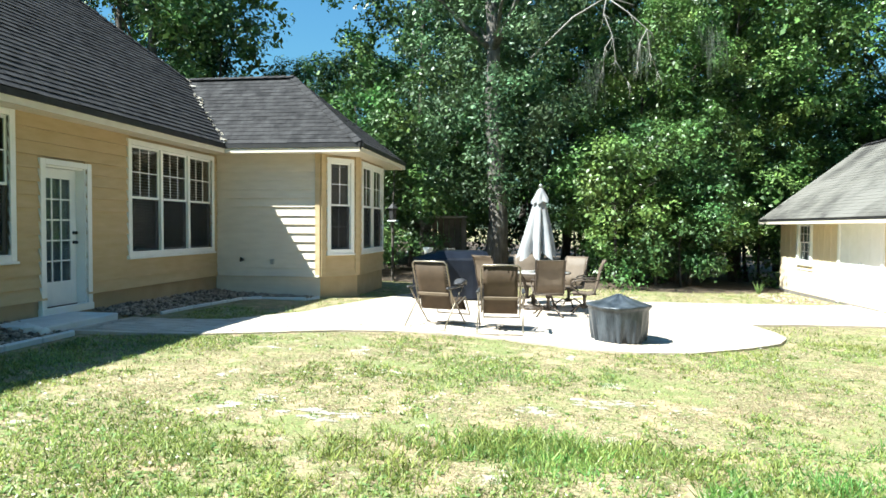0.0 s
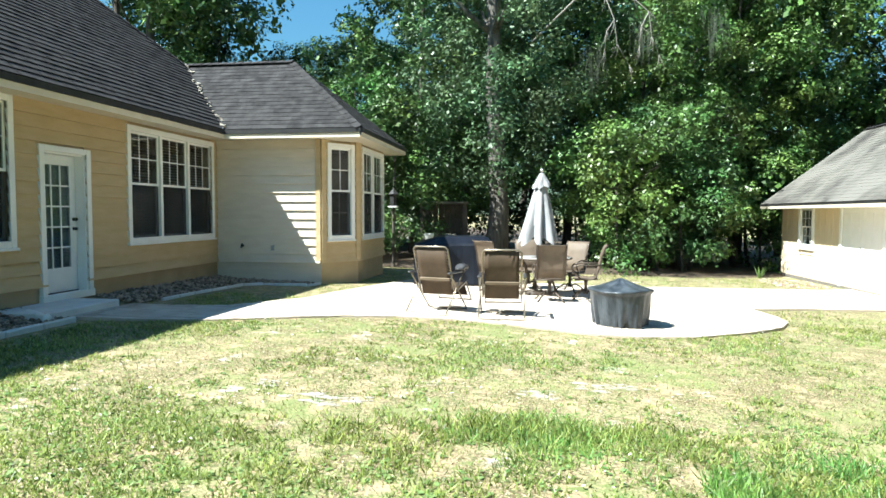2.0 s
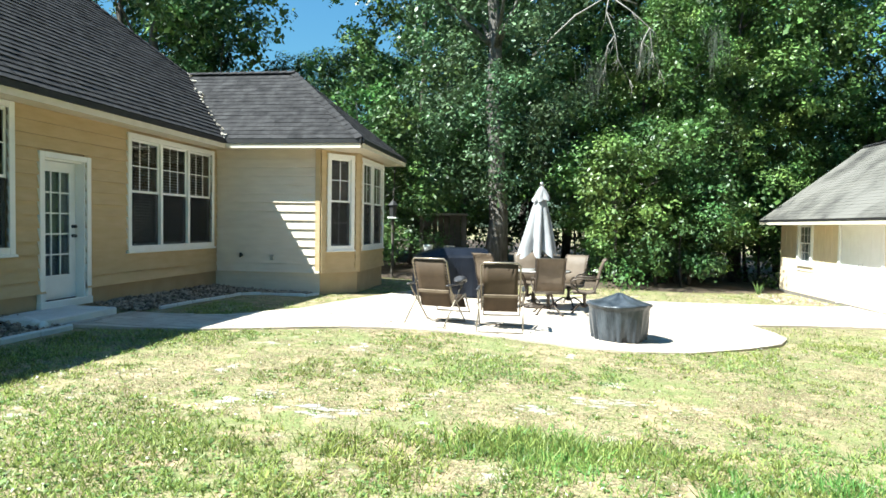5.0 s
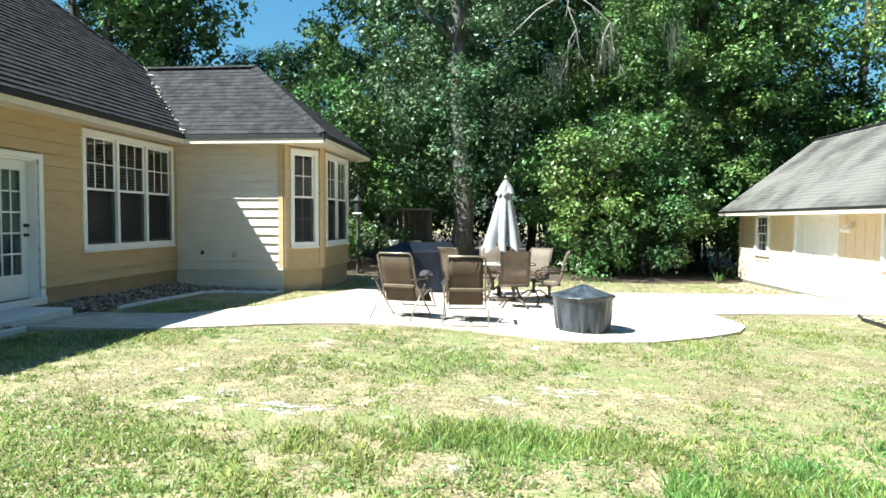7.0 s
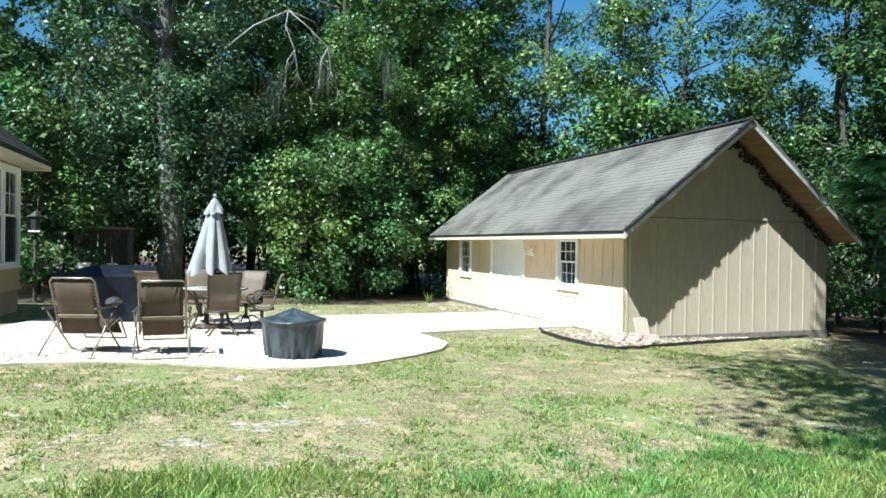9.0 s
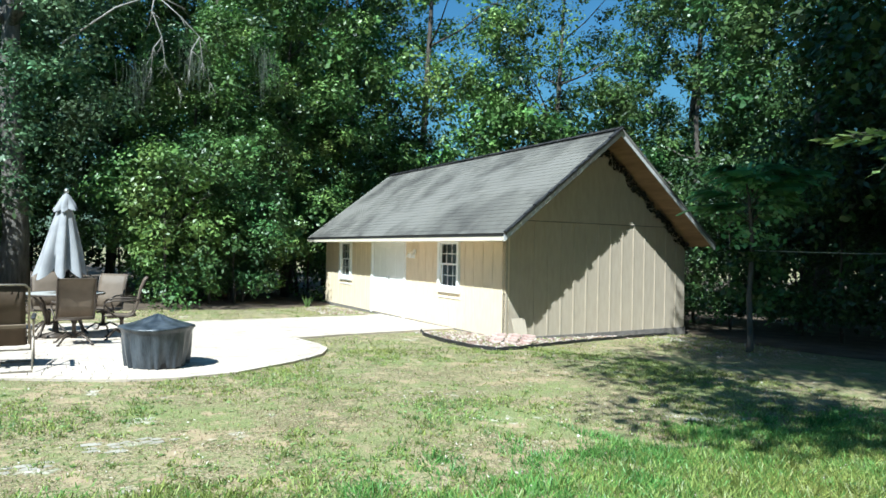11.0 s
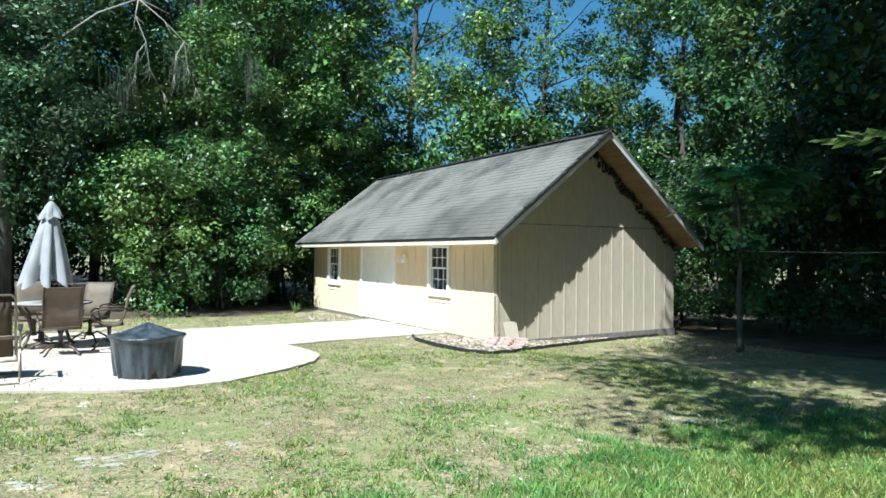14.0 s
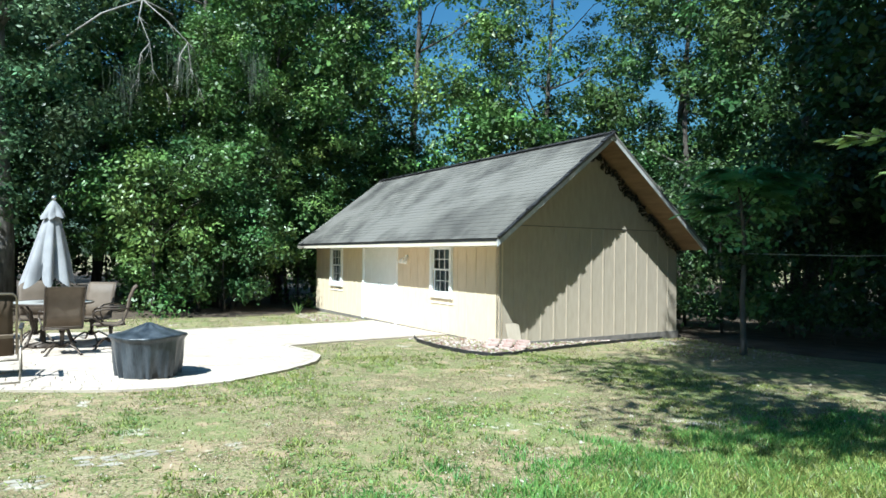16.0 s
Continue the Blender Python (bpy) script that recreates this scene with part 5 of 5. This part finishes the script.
edge = [(2.9, 22.0), (4.3, 21.3), (4.7, 22.3), (1.2, 25.6), (4.4, 22.8), (2.4, 23.4), (7.6, 24.6), (-4.7, 20.6), (-5.4, 19.4), (-2.9, 24.4), (-6.4, 22.3), (9.2, 26), (-4.4, 24), (-8, 20.5), (-8.6, 23),
        (15.4, 13.8), (16.6, 11), (15.4, 16.5), (17.2, 8.4), (18.5, 12.5), (17.5, 5.4), (15.0, 19.5), (17.0, 14.8), (16.0, 9.6), (18.8, 9.8), (16.4, 22), (19, 2.5), (15.9, 12.6)]
for i, (x, y) in enumerate(edge):
    copy_thing(bushes[1 if x > 14 else i % 3], place(x, y, rng.uniform(0, 6.28), rng.uniform(0.75, 1.05)))
for i in range(26):
    t = i / 25
    a = radians(-52 + 122 * t)
    d = rng.uniform(27, 36)
    if d * math.cos(a) < 18 and d * math.sin(a) < 20:
        continue
    copy_thing(bushes[i % 3], place(d * math.sin(a), d * math.cos(a), rng.uniform(0, 6.28), rng.uniform(1.3, 2.0)))

# mostly unseen trees: some implied by the lawn's shade, others added to darken the woods
for i, (x, y, h, r, b) in enumerate(((4.3, 0.4, 15, 4.0, 8.0), (9.8, 0.3, 17, 6.2, 6.5), (14.0, 3.4, 16, 4.2, 4.5), (16.8, 5.6, 15, 3.4, 3.5), (12.6, -3, 16, 4.5, 4.0), (19.5, -1.5, 16, 4.5, 2.5), (10.7, 2.3, 19, 5.0, 8.0), (14.2, 0.2, 18, 4.8, 5.0), (18.6, 8.6, 15, 3.4, 1.5))):
    lt = tree("tree", 90 + i, place(x, y, 0), h, r, 0.26, 260 if r > 4.5 else 90, 190, 0.115, M_LEAF, b, "tall, mostly unseen broadleaf tree placed for its shade beside the lawn", group="lawn trees", puff=(0.8, 1.7))
    if i == 0:
        lawn_tree = lt


def low_branch(parent, m):
    """A drooping branch of the lawn tree with sprays of broad pale leaves at its end."""
    bm = bmesh.new()
    line = [Vector(p) for p in ((0, 0.1, 5.4), (1.0, 1.0, 4.9), (1.2, 1.7, 3.3), (0.8, 2.1, 2.6), (0.4, 2.25, 2.3))]
    tube(bm, line, [0.05, 0.035, 0.022, 0.012, 0.005], 7)
    rr = random.Random(41)
    twigs = []
    for k in range(9):
        p = line[3].lerp(line[4], rr.uniform(-0.5, 1.0))
        q = p + Vector((rr.uniform(-0.6, 0.0), rr.uniform(0.0, 0.45), rr.uniform(-0.26, 0.1)))
        tube(bm, [p, p.lerp(q, 0.5) + Vector((0, 0, 0.03)), q], [0.004, 0.003, 0.002], 5)
        twigs.append((p, q))
    branch = part("branch", bm, M_GREY, parent, "thin drooping branch", m=m, smooth=True)
    out = []
    for p, q in twigs:
        for k in range(13):
            c = p.lerp(q, 0.3 + 0.7 * k / 12)
            d = ((q - p).normalized() + Vector((rr.uniform(-1, 1), rr.uniform(-1, 1), rr.uniform(-0.6, 0.6)))).normalized()
            w = d.cross(Vector((rr.uniform(-0.5, 0.5), rr.uniform(-0.5, 0.5), 1))).normalized()
            ln = rr.uniform(0.08, 0.13)
            out.append([tuple(c), tuple(c + d * ln * 0.5 + w * ln * 0.27), tuple(c + d * ln), tuple(c + d * ln * 0.5 - w * ln * 0.27)])
    put("leaf_sprays", quads_mesh("leaf_sprays", np.array(out), M_WEED), branch, m)


def ferny_tree():
    """Thin pale sapling with feathery fronds."""
    m = place(12.0, 9.1)
    t = thing("sapling", m, "thin pale-barked sapling with feathery drooping fronds", "tree")
    bm = bmesh.new()
    tube(bm, [(0, 0, 0), (0.01, 0, 0.25), (-0.02, 0.02, 1.2), (0.03, 0.0, 2.2), (-0.05, 0.03, 3.1), (-0.2, 0.05, 3.7)], [0.085, 0.06, 0.055, 0.045, 0.03, 0.012], 10)
    part("trunk", bm, M_GREY, t, m=m, smooth=True)
    bm = bmesh.new()
    rr = random.Random(31)
    tips = []
    for k in range(20):
        z = rr.uniform(2.5, 3.7)
        a = rr.uniform(0, 6.28)
        ln = rr.uniform(0.3, 0.8)
        q = [Vector((0, 0, z)), Vector((math.cos(a) * ln * 0.5, math.sin(a) * ln * 0.5, z + 0.3)), Vector((math.cos(a) * ln, math.sin(a) * ln, z + 0.35))]
        tube(bm, q, [0.014, 0.009, 0.005], 6)
        tips += [(q[1].lerp(q[2], i / 3), a + rr.uniform(-1.3, 1.3)) for i in range(5)]
    part("branches", bm, M_BARK, t, m=m, smooth=True)
    put("crown", crown_mesh("crown", 61, 18, 150, 0.055, 0.8, 1.5, 2.3, M_FERN, flat=0.4, puff=(0.25, 0.6)), t, m)
    out = []
    for p, a in tips:
        d = Vector((math.cos(a), math.sin(a), 0.1))
        side = Vector((-d.y, d.x, 0))
        ln = rr.uniform(0.35, 0.7)
        for i in range(16):
            u = (i + 1) / 16
            c = p + d * ln * u + Vector((0, 0, -0.35 * ln * u * u))
            w = 0.2 * math.sin(math.pi * min(1, u * 0.85 + 0.15)) + 0.03
            for s in (-1, 1):
                e = c + side * s * w + d * 0.05 + Vector((0, 0, -0.03))
                h = d * 0.032
                out.append([tuple(c - h), tuple(c + h), tuple(e + h), tuple(e - h)])
    put("fronds", quads_mesh("fronds", np.array(out), M_FERN), t, m)


low_branch(lawn_tree, place(4.3, 0.4))
ferny_tree()
vm = place(12.05, 9.15)
put_vine = crown_mesh("vine", 60, 16, 190, 0.06, 0.45, 1.2, 1.0, M_LEAF2, puff=(0.2, 0.4))
tagged(put("vine", put_vine, None, vm @ Matrix.Translation((0, 0, 0))), "leafy green vine wrapped round the sapling trunk", "vine")

# cable past the sapling
bm = bmesh.new()
tube(bm, [(12.05, 9.1, 1.5), (13.2, 7.6, 1.47), (14.6, 5.9, 1.52), (15.2, 2.7, 1.62)], 0.008, 6)
tagged(part("cable", bm, M_STEEL), "thin pale cable strung between trees", "cable")


def dead_branch():
    """Bleached bare limb with forked twigs hanging in front of the crowns."""
    m = Matrix.Translation((2.5, 19.5, 7.3)) @ Matrix.Scale(0.85, 4)
    t = thing("dead_branch", m, "bleached bare forked branch caught among the crowns", "branch")
    rr = random.Random(8)
    bm = bmesh.new()
    tube(bm, [(-3.4, 0.2, -1.0), (-2.0, 0.1, 0.3), (-0.9, 0, 0.9), (0, 0, 0.6)], [0.03, 0.028, 0.025, 0.02], 7)
    arms = [[(-0.9, 0, 0.9), (-1.0, -0.2, 0.3), (-0.7, -0.3, -0.5), (-0.6, -0.3, -1.3), (-0.2, -0.3, -2.0)],
            [(-0.9, 0, 0.9), (-0.2, -0.2, 0.3), (0.4, -0.3, -0.3), (0.5, -0.3, -1.1), (0.75, -0.3, -1.7)],
            [(0.4, -0.3, -0.3), (0.15, -0.4, -0.8), (0.1, -0.4, -1.4)],
            [(-0.7, -0.3, -0.5), (-0.95, -0.4, -0.9), (-1.0, -0.4, -1.5)]]
    for p in arms:
        tube(bm, p, [0.021 - 0.0035 * i for i in range(len(p))], 6)
        for q in p[1:]:
            for _ in range(3):
                e = Vector(q) + Vector((rr.uniform(-0.3, 0.3), rr.uniform(-0.1, 0.1), rr.uniform(-0.7, -0.2)))
                tube(bm, [q, Vector(q).lerp(e, 0.5) + Vector((0.05, 0, 0)), e], [0.008, 0.006, 0.003], 5)
    part("limb", bm, M_DEAD, t, m=m, smooth=True)


dead_branch()
rr = np.random.default_rng(12)
for x, y, z in ((2.75, 19.6, 6.9), (4.75, 20.0, 7.0), (1.4, 20.2, 6.2)):
    k = 60
    top = np.stack([rr.normal(0, 0.2, k), rr.normal(0, 0.16, k), rr.uniform(-0.5, 0.4, k)], 1)
    ln = rr.uniform(0.3, 1.1, (k, 1)) * np.array((0, 0, -1.0)) + rr.normal(0, 0.07, (k, 3))
    w = np.stack([rr.uniform(0.002, 0.005, k), np.zeros(k), np.zeros(k)], 1)
    q = np.stack([top - w, top + w, top + ln + w * 0.4, top + ln - w * 0.4], 1)
    tagged(put("hanging_moss", quads_mesh("hanging_moss", q, M_MOSS), None, Matrix.Translation((x, y, z))), "grey-green strands of hanging moss in the crowns", "moss", "hanging moss")

# vine under the garage's rake
k = 620
u = rr.random(k)
gx = GC + 0.1 + (GW - GC - 0.2) * u
hang = rr.uniform(0, 0.25, k) * (0.4 + 0.6 * np.abs(np.sin(u * 13)))
pos = np.stack([gx, -0.06 - rr.uniform(0, 0.12, k), GP - SLOPE * (gx - GC) - 0.13 - hang], 1)
d = rr.normal(size=(k, 3))
d /= np.linalg.norm(d, axis=1)[:, None]
e = np.cross(d, rr.normal(size=(k, 3)))
e /= np.linalg.norm(e, axis=1)[:, None]
s = rr.uniform(0.025, 0.06, (k, 1))
tagged(put("dry_vine", quads_mesh("dry_vine", np.stack([pos - d * s, pos + e * s * 0.6, pos + d * s, pos - e * s * 0.6], 1), M_DRYVINE), None, GM), "dark dried climbing vine under the garage rake", "vine")


# ---- lawn ----
def blades(name, n, area, tall, width, material, label, seed, want, bias=1.0):
    """Grass blades over an area (x0, x1, y0, y1); want(x, y) gives the chance of growth and the height there."""
    r = np.random.default_rng(seed)
    pts = []
    xs, ys, cs = r.uniform(area[0], area[1], n), area[2] + (area[3] - area[2]) * r.random(n) ** bias, r.random(n)
    for x, y, c in zip(xs, ys, cs):
        p, h = want(x, y)
        if c < p and not (x > -6.1 and y > 7.3 and inside(x, y, PATIO)):
            pts.append((x, y, lawn_z(x, y) - 0.005, h))
    p = np.array(pts)
    k = len(p)
    a = r.uniform(0, 2 * math.pi, k)
    h = tall * p[:, 3] * r.uniform(0.5, 1.3, k)
    w = np.stack([np.cos(a), np.sin(a), np.zeros(k)], 1) * (width * r.uniform(0.6, 1.4, k))[:, None]
    lean = np.stack([r.normal(0, 0.5, k), r.normal(0, 0.5, k), np.full(k, 0.85)], 1) * h[:, None]
    b = p[:, :3]
    tagged(put(name, quads_mesh(name, np.stack([b - w, b + w, b + lean + w * 0.3, b + lean - w * 0.3], 1), material)), label, "grass", kind="stuff")


def green(x, y):
    g = 0.8 * noise.noise((x * 0.55, y * 0.55, 1.7)) + 0.6 * noise.noise((x * 1.9, y * 1.9, 4.2)) + 0.75 * noise.noise((x * 6.5, y * 6.5, 8.2))
    lush = 1.1 * math.exp(-((x - 4.2) ** 2 / 7 + (y - 3.0) ** 2 / 2.6)) + 0.9 * math.exp(-((x - 0.05) ** 2 / 0.7 + (y - 4.55) ** 2 / 0.12)) + 0.5 * math.exp(-((x + 1.2) ** 2 / 1.5 + (y - 4.2) ** 2 / 0.3))
    worn = 0.5 * math.exp(-((x - 3.8) ** 2 / 9 + (y - 7.2) ** 2 / 4))
    c = min(1.0, max(0.06, 0.36 + 1.6 * g + lush - worn))
    return c, 0.5 + 0.4 * c + 1.0 * min(1, lush)


def dry(x, y):
    c = min(1.0, max(0.15, 0.6 - 0.8 * noise.noise((x * 0.55, y * 0.55, 1.7))))
    return c, 0.8


NEAR = (-5.6, 9.0, 2.0, 10.8)
blades("grass", 280000, NEAR, 0.05, 0.0055, M_GRASS, "short green lawn grass in uneven tufts", 1, green, 1.5)
blades("dry_grass", 90000, NEAR, 0.03, 0.004, M_STRAW, "dry straw-coloured grass thatch", 2, dry, 1.5)
blades("grass", 50000, (-4.5, 14.0, 9.0, 21.0), 0.06, 0.007, M_GRASS, "short green grass along the woods", 3, green)
blades("grass", 150000, (-5.6, 9.0, 2.0, -7.0), 0.05, 0.0065, M_GRASS, "short green grass over the rest of the lawn", 23, green, 1.6)


def lush(x, y):
    edge = 4.6 + 0.35 * noise.noise((x * 0.8, y * 0.8, 2.2)) - 0.045 * (x - 4) ** 2 * (x < 4)
    c = min(1.0, max(0.0, min(0.5, (edge - y) * 0.9 + 0.25) + 0.9 * noise.noise((x * 2.2, y * 2.2, 6.1)) + 0.8 * noise.noise((x * 7, y * 7, 1.1))))
    spot = math.exp(-((x - 0.05) ** 2 / 0.35 + (y - 4.55) ** 2 / 0.09))
    return (max(c, spot) if x > 0.9 else spot), 0.55 + 0.45 * c


blades("tall_grass", 200000, (-1.2, 8.4, 0.4, 5.6), 0.085, 0.005, M_LUSH, "thick taller bright-green grass at the lawn's near edge", 14, lush)
# clover-like weeds lying flat
rr = np.random.default_rng(6)
k = 52000
x, y = rr.uniform(-5.5, 8, k), rr.uniform(-0.5, 10, k)
ok = [i for i in range(k) if green(x[i], y[i])[0] > 0.45 and not inside(x[i], y[i], PATIO)]
b = np.array([(x[i], y[i], lawn_z(x[i], y[i]) + 0.01) for i in ok])
a = rr.uniform(0, 6.28, len(b))
s = rr.uniform(0.008, 0.022, len(b))
u = np.stack([np.cos(a), np.sin(a), rr.normal(0, 0.16, len(b))], 1) * s[:, None]
v = np.stack([-np.sin(a), np.cos(a), rr.normal(0, 0.16, len(b))], 1) * s[:, None]
tagged(put("lawn_weeds", quads_mesh("lawn_weeds", np.stack([b - u, b - v, b + u, b + v], 1), M_WEED)), "small broad-leaved weeds in the lawn", "weeds", kind="stuff")
# pale dry leaves and twigs scattered on the lawn
k = 5200
x, y = rr.uniform(-5.4, 9.5, k), 2.2 + 8.6 * rr.random(k) ** 1.2
ok = [i for i in range(k) if noise.noise((x[i] * 0.7, y[i] * 0.7, 5.5)) > -0.12 and not inside(x[i], y[i], PATIO)]
b = np.array([(x[i], y[i], lawn_z(x[i], y[i]) + 0.022) for i in ok])
a = rr.uniform(0, 6.28, len(b))
s = rr.uniform(0.005, 0.018, len(b))
u = np.stack([np.cos(a), np.sin(a), rr.normal(0, 0.3, len(b))], 1) * s[:, None]
v = np.stack([-np.sin(a), np.cos(a), rr.normal(0, 0.3, len(b))], 1) * (s * rr.uniform(0.3, 0.8, len(b)))[:, None]
tagged(put("fallen_leaves", quads_mesh("fallen_leaves", np.stack([b - u, b - v, b + u, b + v], 1), M_LITTER)), "pale dry leaves and twigs scattered over the lawn", "litter", kind="stuff")
# bare pale sand, in broken spots
def sand_spot(px, py, pr, seed):
    bm = bmesh.new()
    ring = []
    for k in range(16):
        a = 2 * math.pi * k / 16
        r = pr * (0.75 + 0.8 * noise.noise((math.cos(a) * 1.9 + seed, math.sin(a) * 1.9, seed * 0.37)))
        qx, qy = px + r * math.cos(a) * 1.3, py + r * math.sin(a) * 0.8
        ring.append(bm.verts.new((qx, qy, lawn_z(qx, qy) + 0.003)))
    c = bm.verts.new((px, py, lawn_z(px, py) + 0.01))
    for k in range(16):
        bm.faces.new((c, ring[k], ring[(k + 1) % 16]))
    tagged(part("bare_sand", bm, M_SANDY, smooth=True), "bare pale sandy spot in the lawn", "sand", kind="structure")


for i, (px, py, pr) in enumerate(((-2.33, 5.29, 0.1), (-1.75, 4.94, 0.2), (-1.45, 5.0, 0.1), (0.42, 5.96, 0.14), (0.75, 6.05, 0.12), (-0.05, 5.63, 0.12), (12.6, 11.2, 0.5))):
    for j in range(6):
        a, d = 1.05 * j + i, pr * (0.35 + 0.3 * (j % 3))
        sand_spot(px + 1.5 * d * math.cos(a), py + d * math.sin(a), pr * (0.32 + 0.09 * ((i + j) % 3)), 7 * i + j)


# ---- things in the woods ----
shm = place(-3.3, 22.0, 0.1)
shed = thing("shed", shm, "low dark weathered wooden shed with flat roof among trees", "shed")
bm = bmesh.new()
box(bm, -0.8, 0.8, -0.9, 0.9, 1.98, 2.04)
part("roof", bm, M_DEAD, shed, "pale weathered roof edge", m=shm, bevel=0.01)
for x in (-0.7, 0.7):
    for y in (-0.8, 0.8):
        bm = bmesh.new()
        box(bm, x - 0.06, x + 0.06, y - 0.06, y + 0.06, 0, 1.98)
        part("post", bm, M_GREY, shed, m=shm)
for k in range(8):
    bm = bmesh.new()
    box(bm, -0.76 + 0.19 * k, -0.575 + 0.19 * k - 0.012, -0.3, -0.275, 0.05, 1.96)
    part("plank", bm, M_GREY, shed, m=shm)
for k in range(5):
    bm = bmesh.new()
    box(bm, -0.74, 0.0, -0.84, -0.815, 0.1 + 0.19 * k, 0.27 + 0.19 * k)
    part("plank", bm, M_GREY, shed, m=shm)
fm = place(-4.25, 18.4)
fd = thing("bird_feeder", fm, "dark lantern-shaped bird feeder on a weathered post", "bird feeder")
bm = bmesh.new()
tube(bm, [(0, 0, 0), (0, 0, 1.75)], 0.04, 8)
part("post", bm, M_GREY, fd, m=fm)
bm = bmesh.new()
box(bm, -0.13, 0.13, -0.13, 0.13, 1.75, 1.79)
part("tray", bm, M_TRIM, fd, m=fm, bevel=0.006)
bm = bmesh.new()
tube(bm, [(0, 0, 1.79), (0, 0, 2.1), (0, 0, 2.13), (0, 0, 2.27)], [0.1, 0.12, 0.17, 0.02], 6)
part("hopper", bm, M_BLACK, fd, m=fm)
for x, y, s, mt, lab in ((-3.42, 19.6, 0.14, M_TRIM, "white glazed garden pot half hidden behind the grill"), (-2.78, 19.7, 0.16, M_SANDY, "tan clay garden pot half hidden behind the grill")):
    pm3 = place(x, y)
    pot = thing("plant_pot", pm3, lab, "pot")
    st = bmesh.new()
    tube(st, [(0, 0, 0), (0, 0, 0.75)], [0.16, 0.16], 10)
    part("stand", st, M_GREY, pot, m=pm3)
    bm = bmesh.new()
    tube(bm, [(0, 0, 0.75), (0, 0, 0.95), (0, 0, 1.0), (0, 0, 1.02)], [s * 0.7, s, s * 1.12, s * 1.1], 16)
    part("pot", bm, mt, pot, m=pm3, smooth=True)

# spiky plant and dry litter by the garage's far corner
ym = place(6.33, 20.50)
yucca = thing("yucca", ym, "small pale-green spiky yucca at the edge of the woods", "plant")
for k in range(16):
    a, tilt = rng.uniform(0, 6.28), rng.uniform(0.15, 0.75)
    ln = rng.uniform(0.3, 0.55)
    d = Vector((math.cos(a) * math.sin(tilt), math.sin(a) * math.sin(tilt), math.cos(tilt)))
    sd = Vector((-math.sin(a), math.cos(a), 0)) * 0.022
    bm = bmesh.new()
    v = [bm.verts.new(p) for p in (-sd, sd, d * ln * 0.6 + sd * 0.8 + Vector((0, 0, 0.01)), d * ln, d * ln * 0.6 - sd * 0.8)]
    bm.faces.new(v)
    part("leaf", bm, M_WEED, yucca, m=ym)
spots_g = [(x, y, gz(x, y) + 0.012) for x, y in ((rng.uniform(6.0, 7.5), rng.uniform(17.9, 20.5)) for _ in range(420))]
stones("leaf_litter", spots_g, 0.025, M_GRAVEL2, "reddish dry leaf and bark litter beside garage", 7, "litter")
spots_g = [(x, y, gz(x, y) + 0.008) for x, y in ((rng.uniform(10.5, 15.5), rng.uniform(8.2, 12.0)) for _ in range(900))]
stones("leaf_litter", spots_g, 0.02, M_GRAVEL2, "dry fallen leaves on the ground by the sapling", 8, "litter")
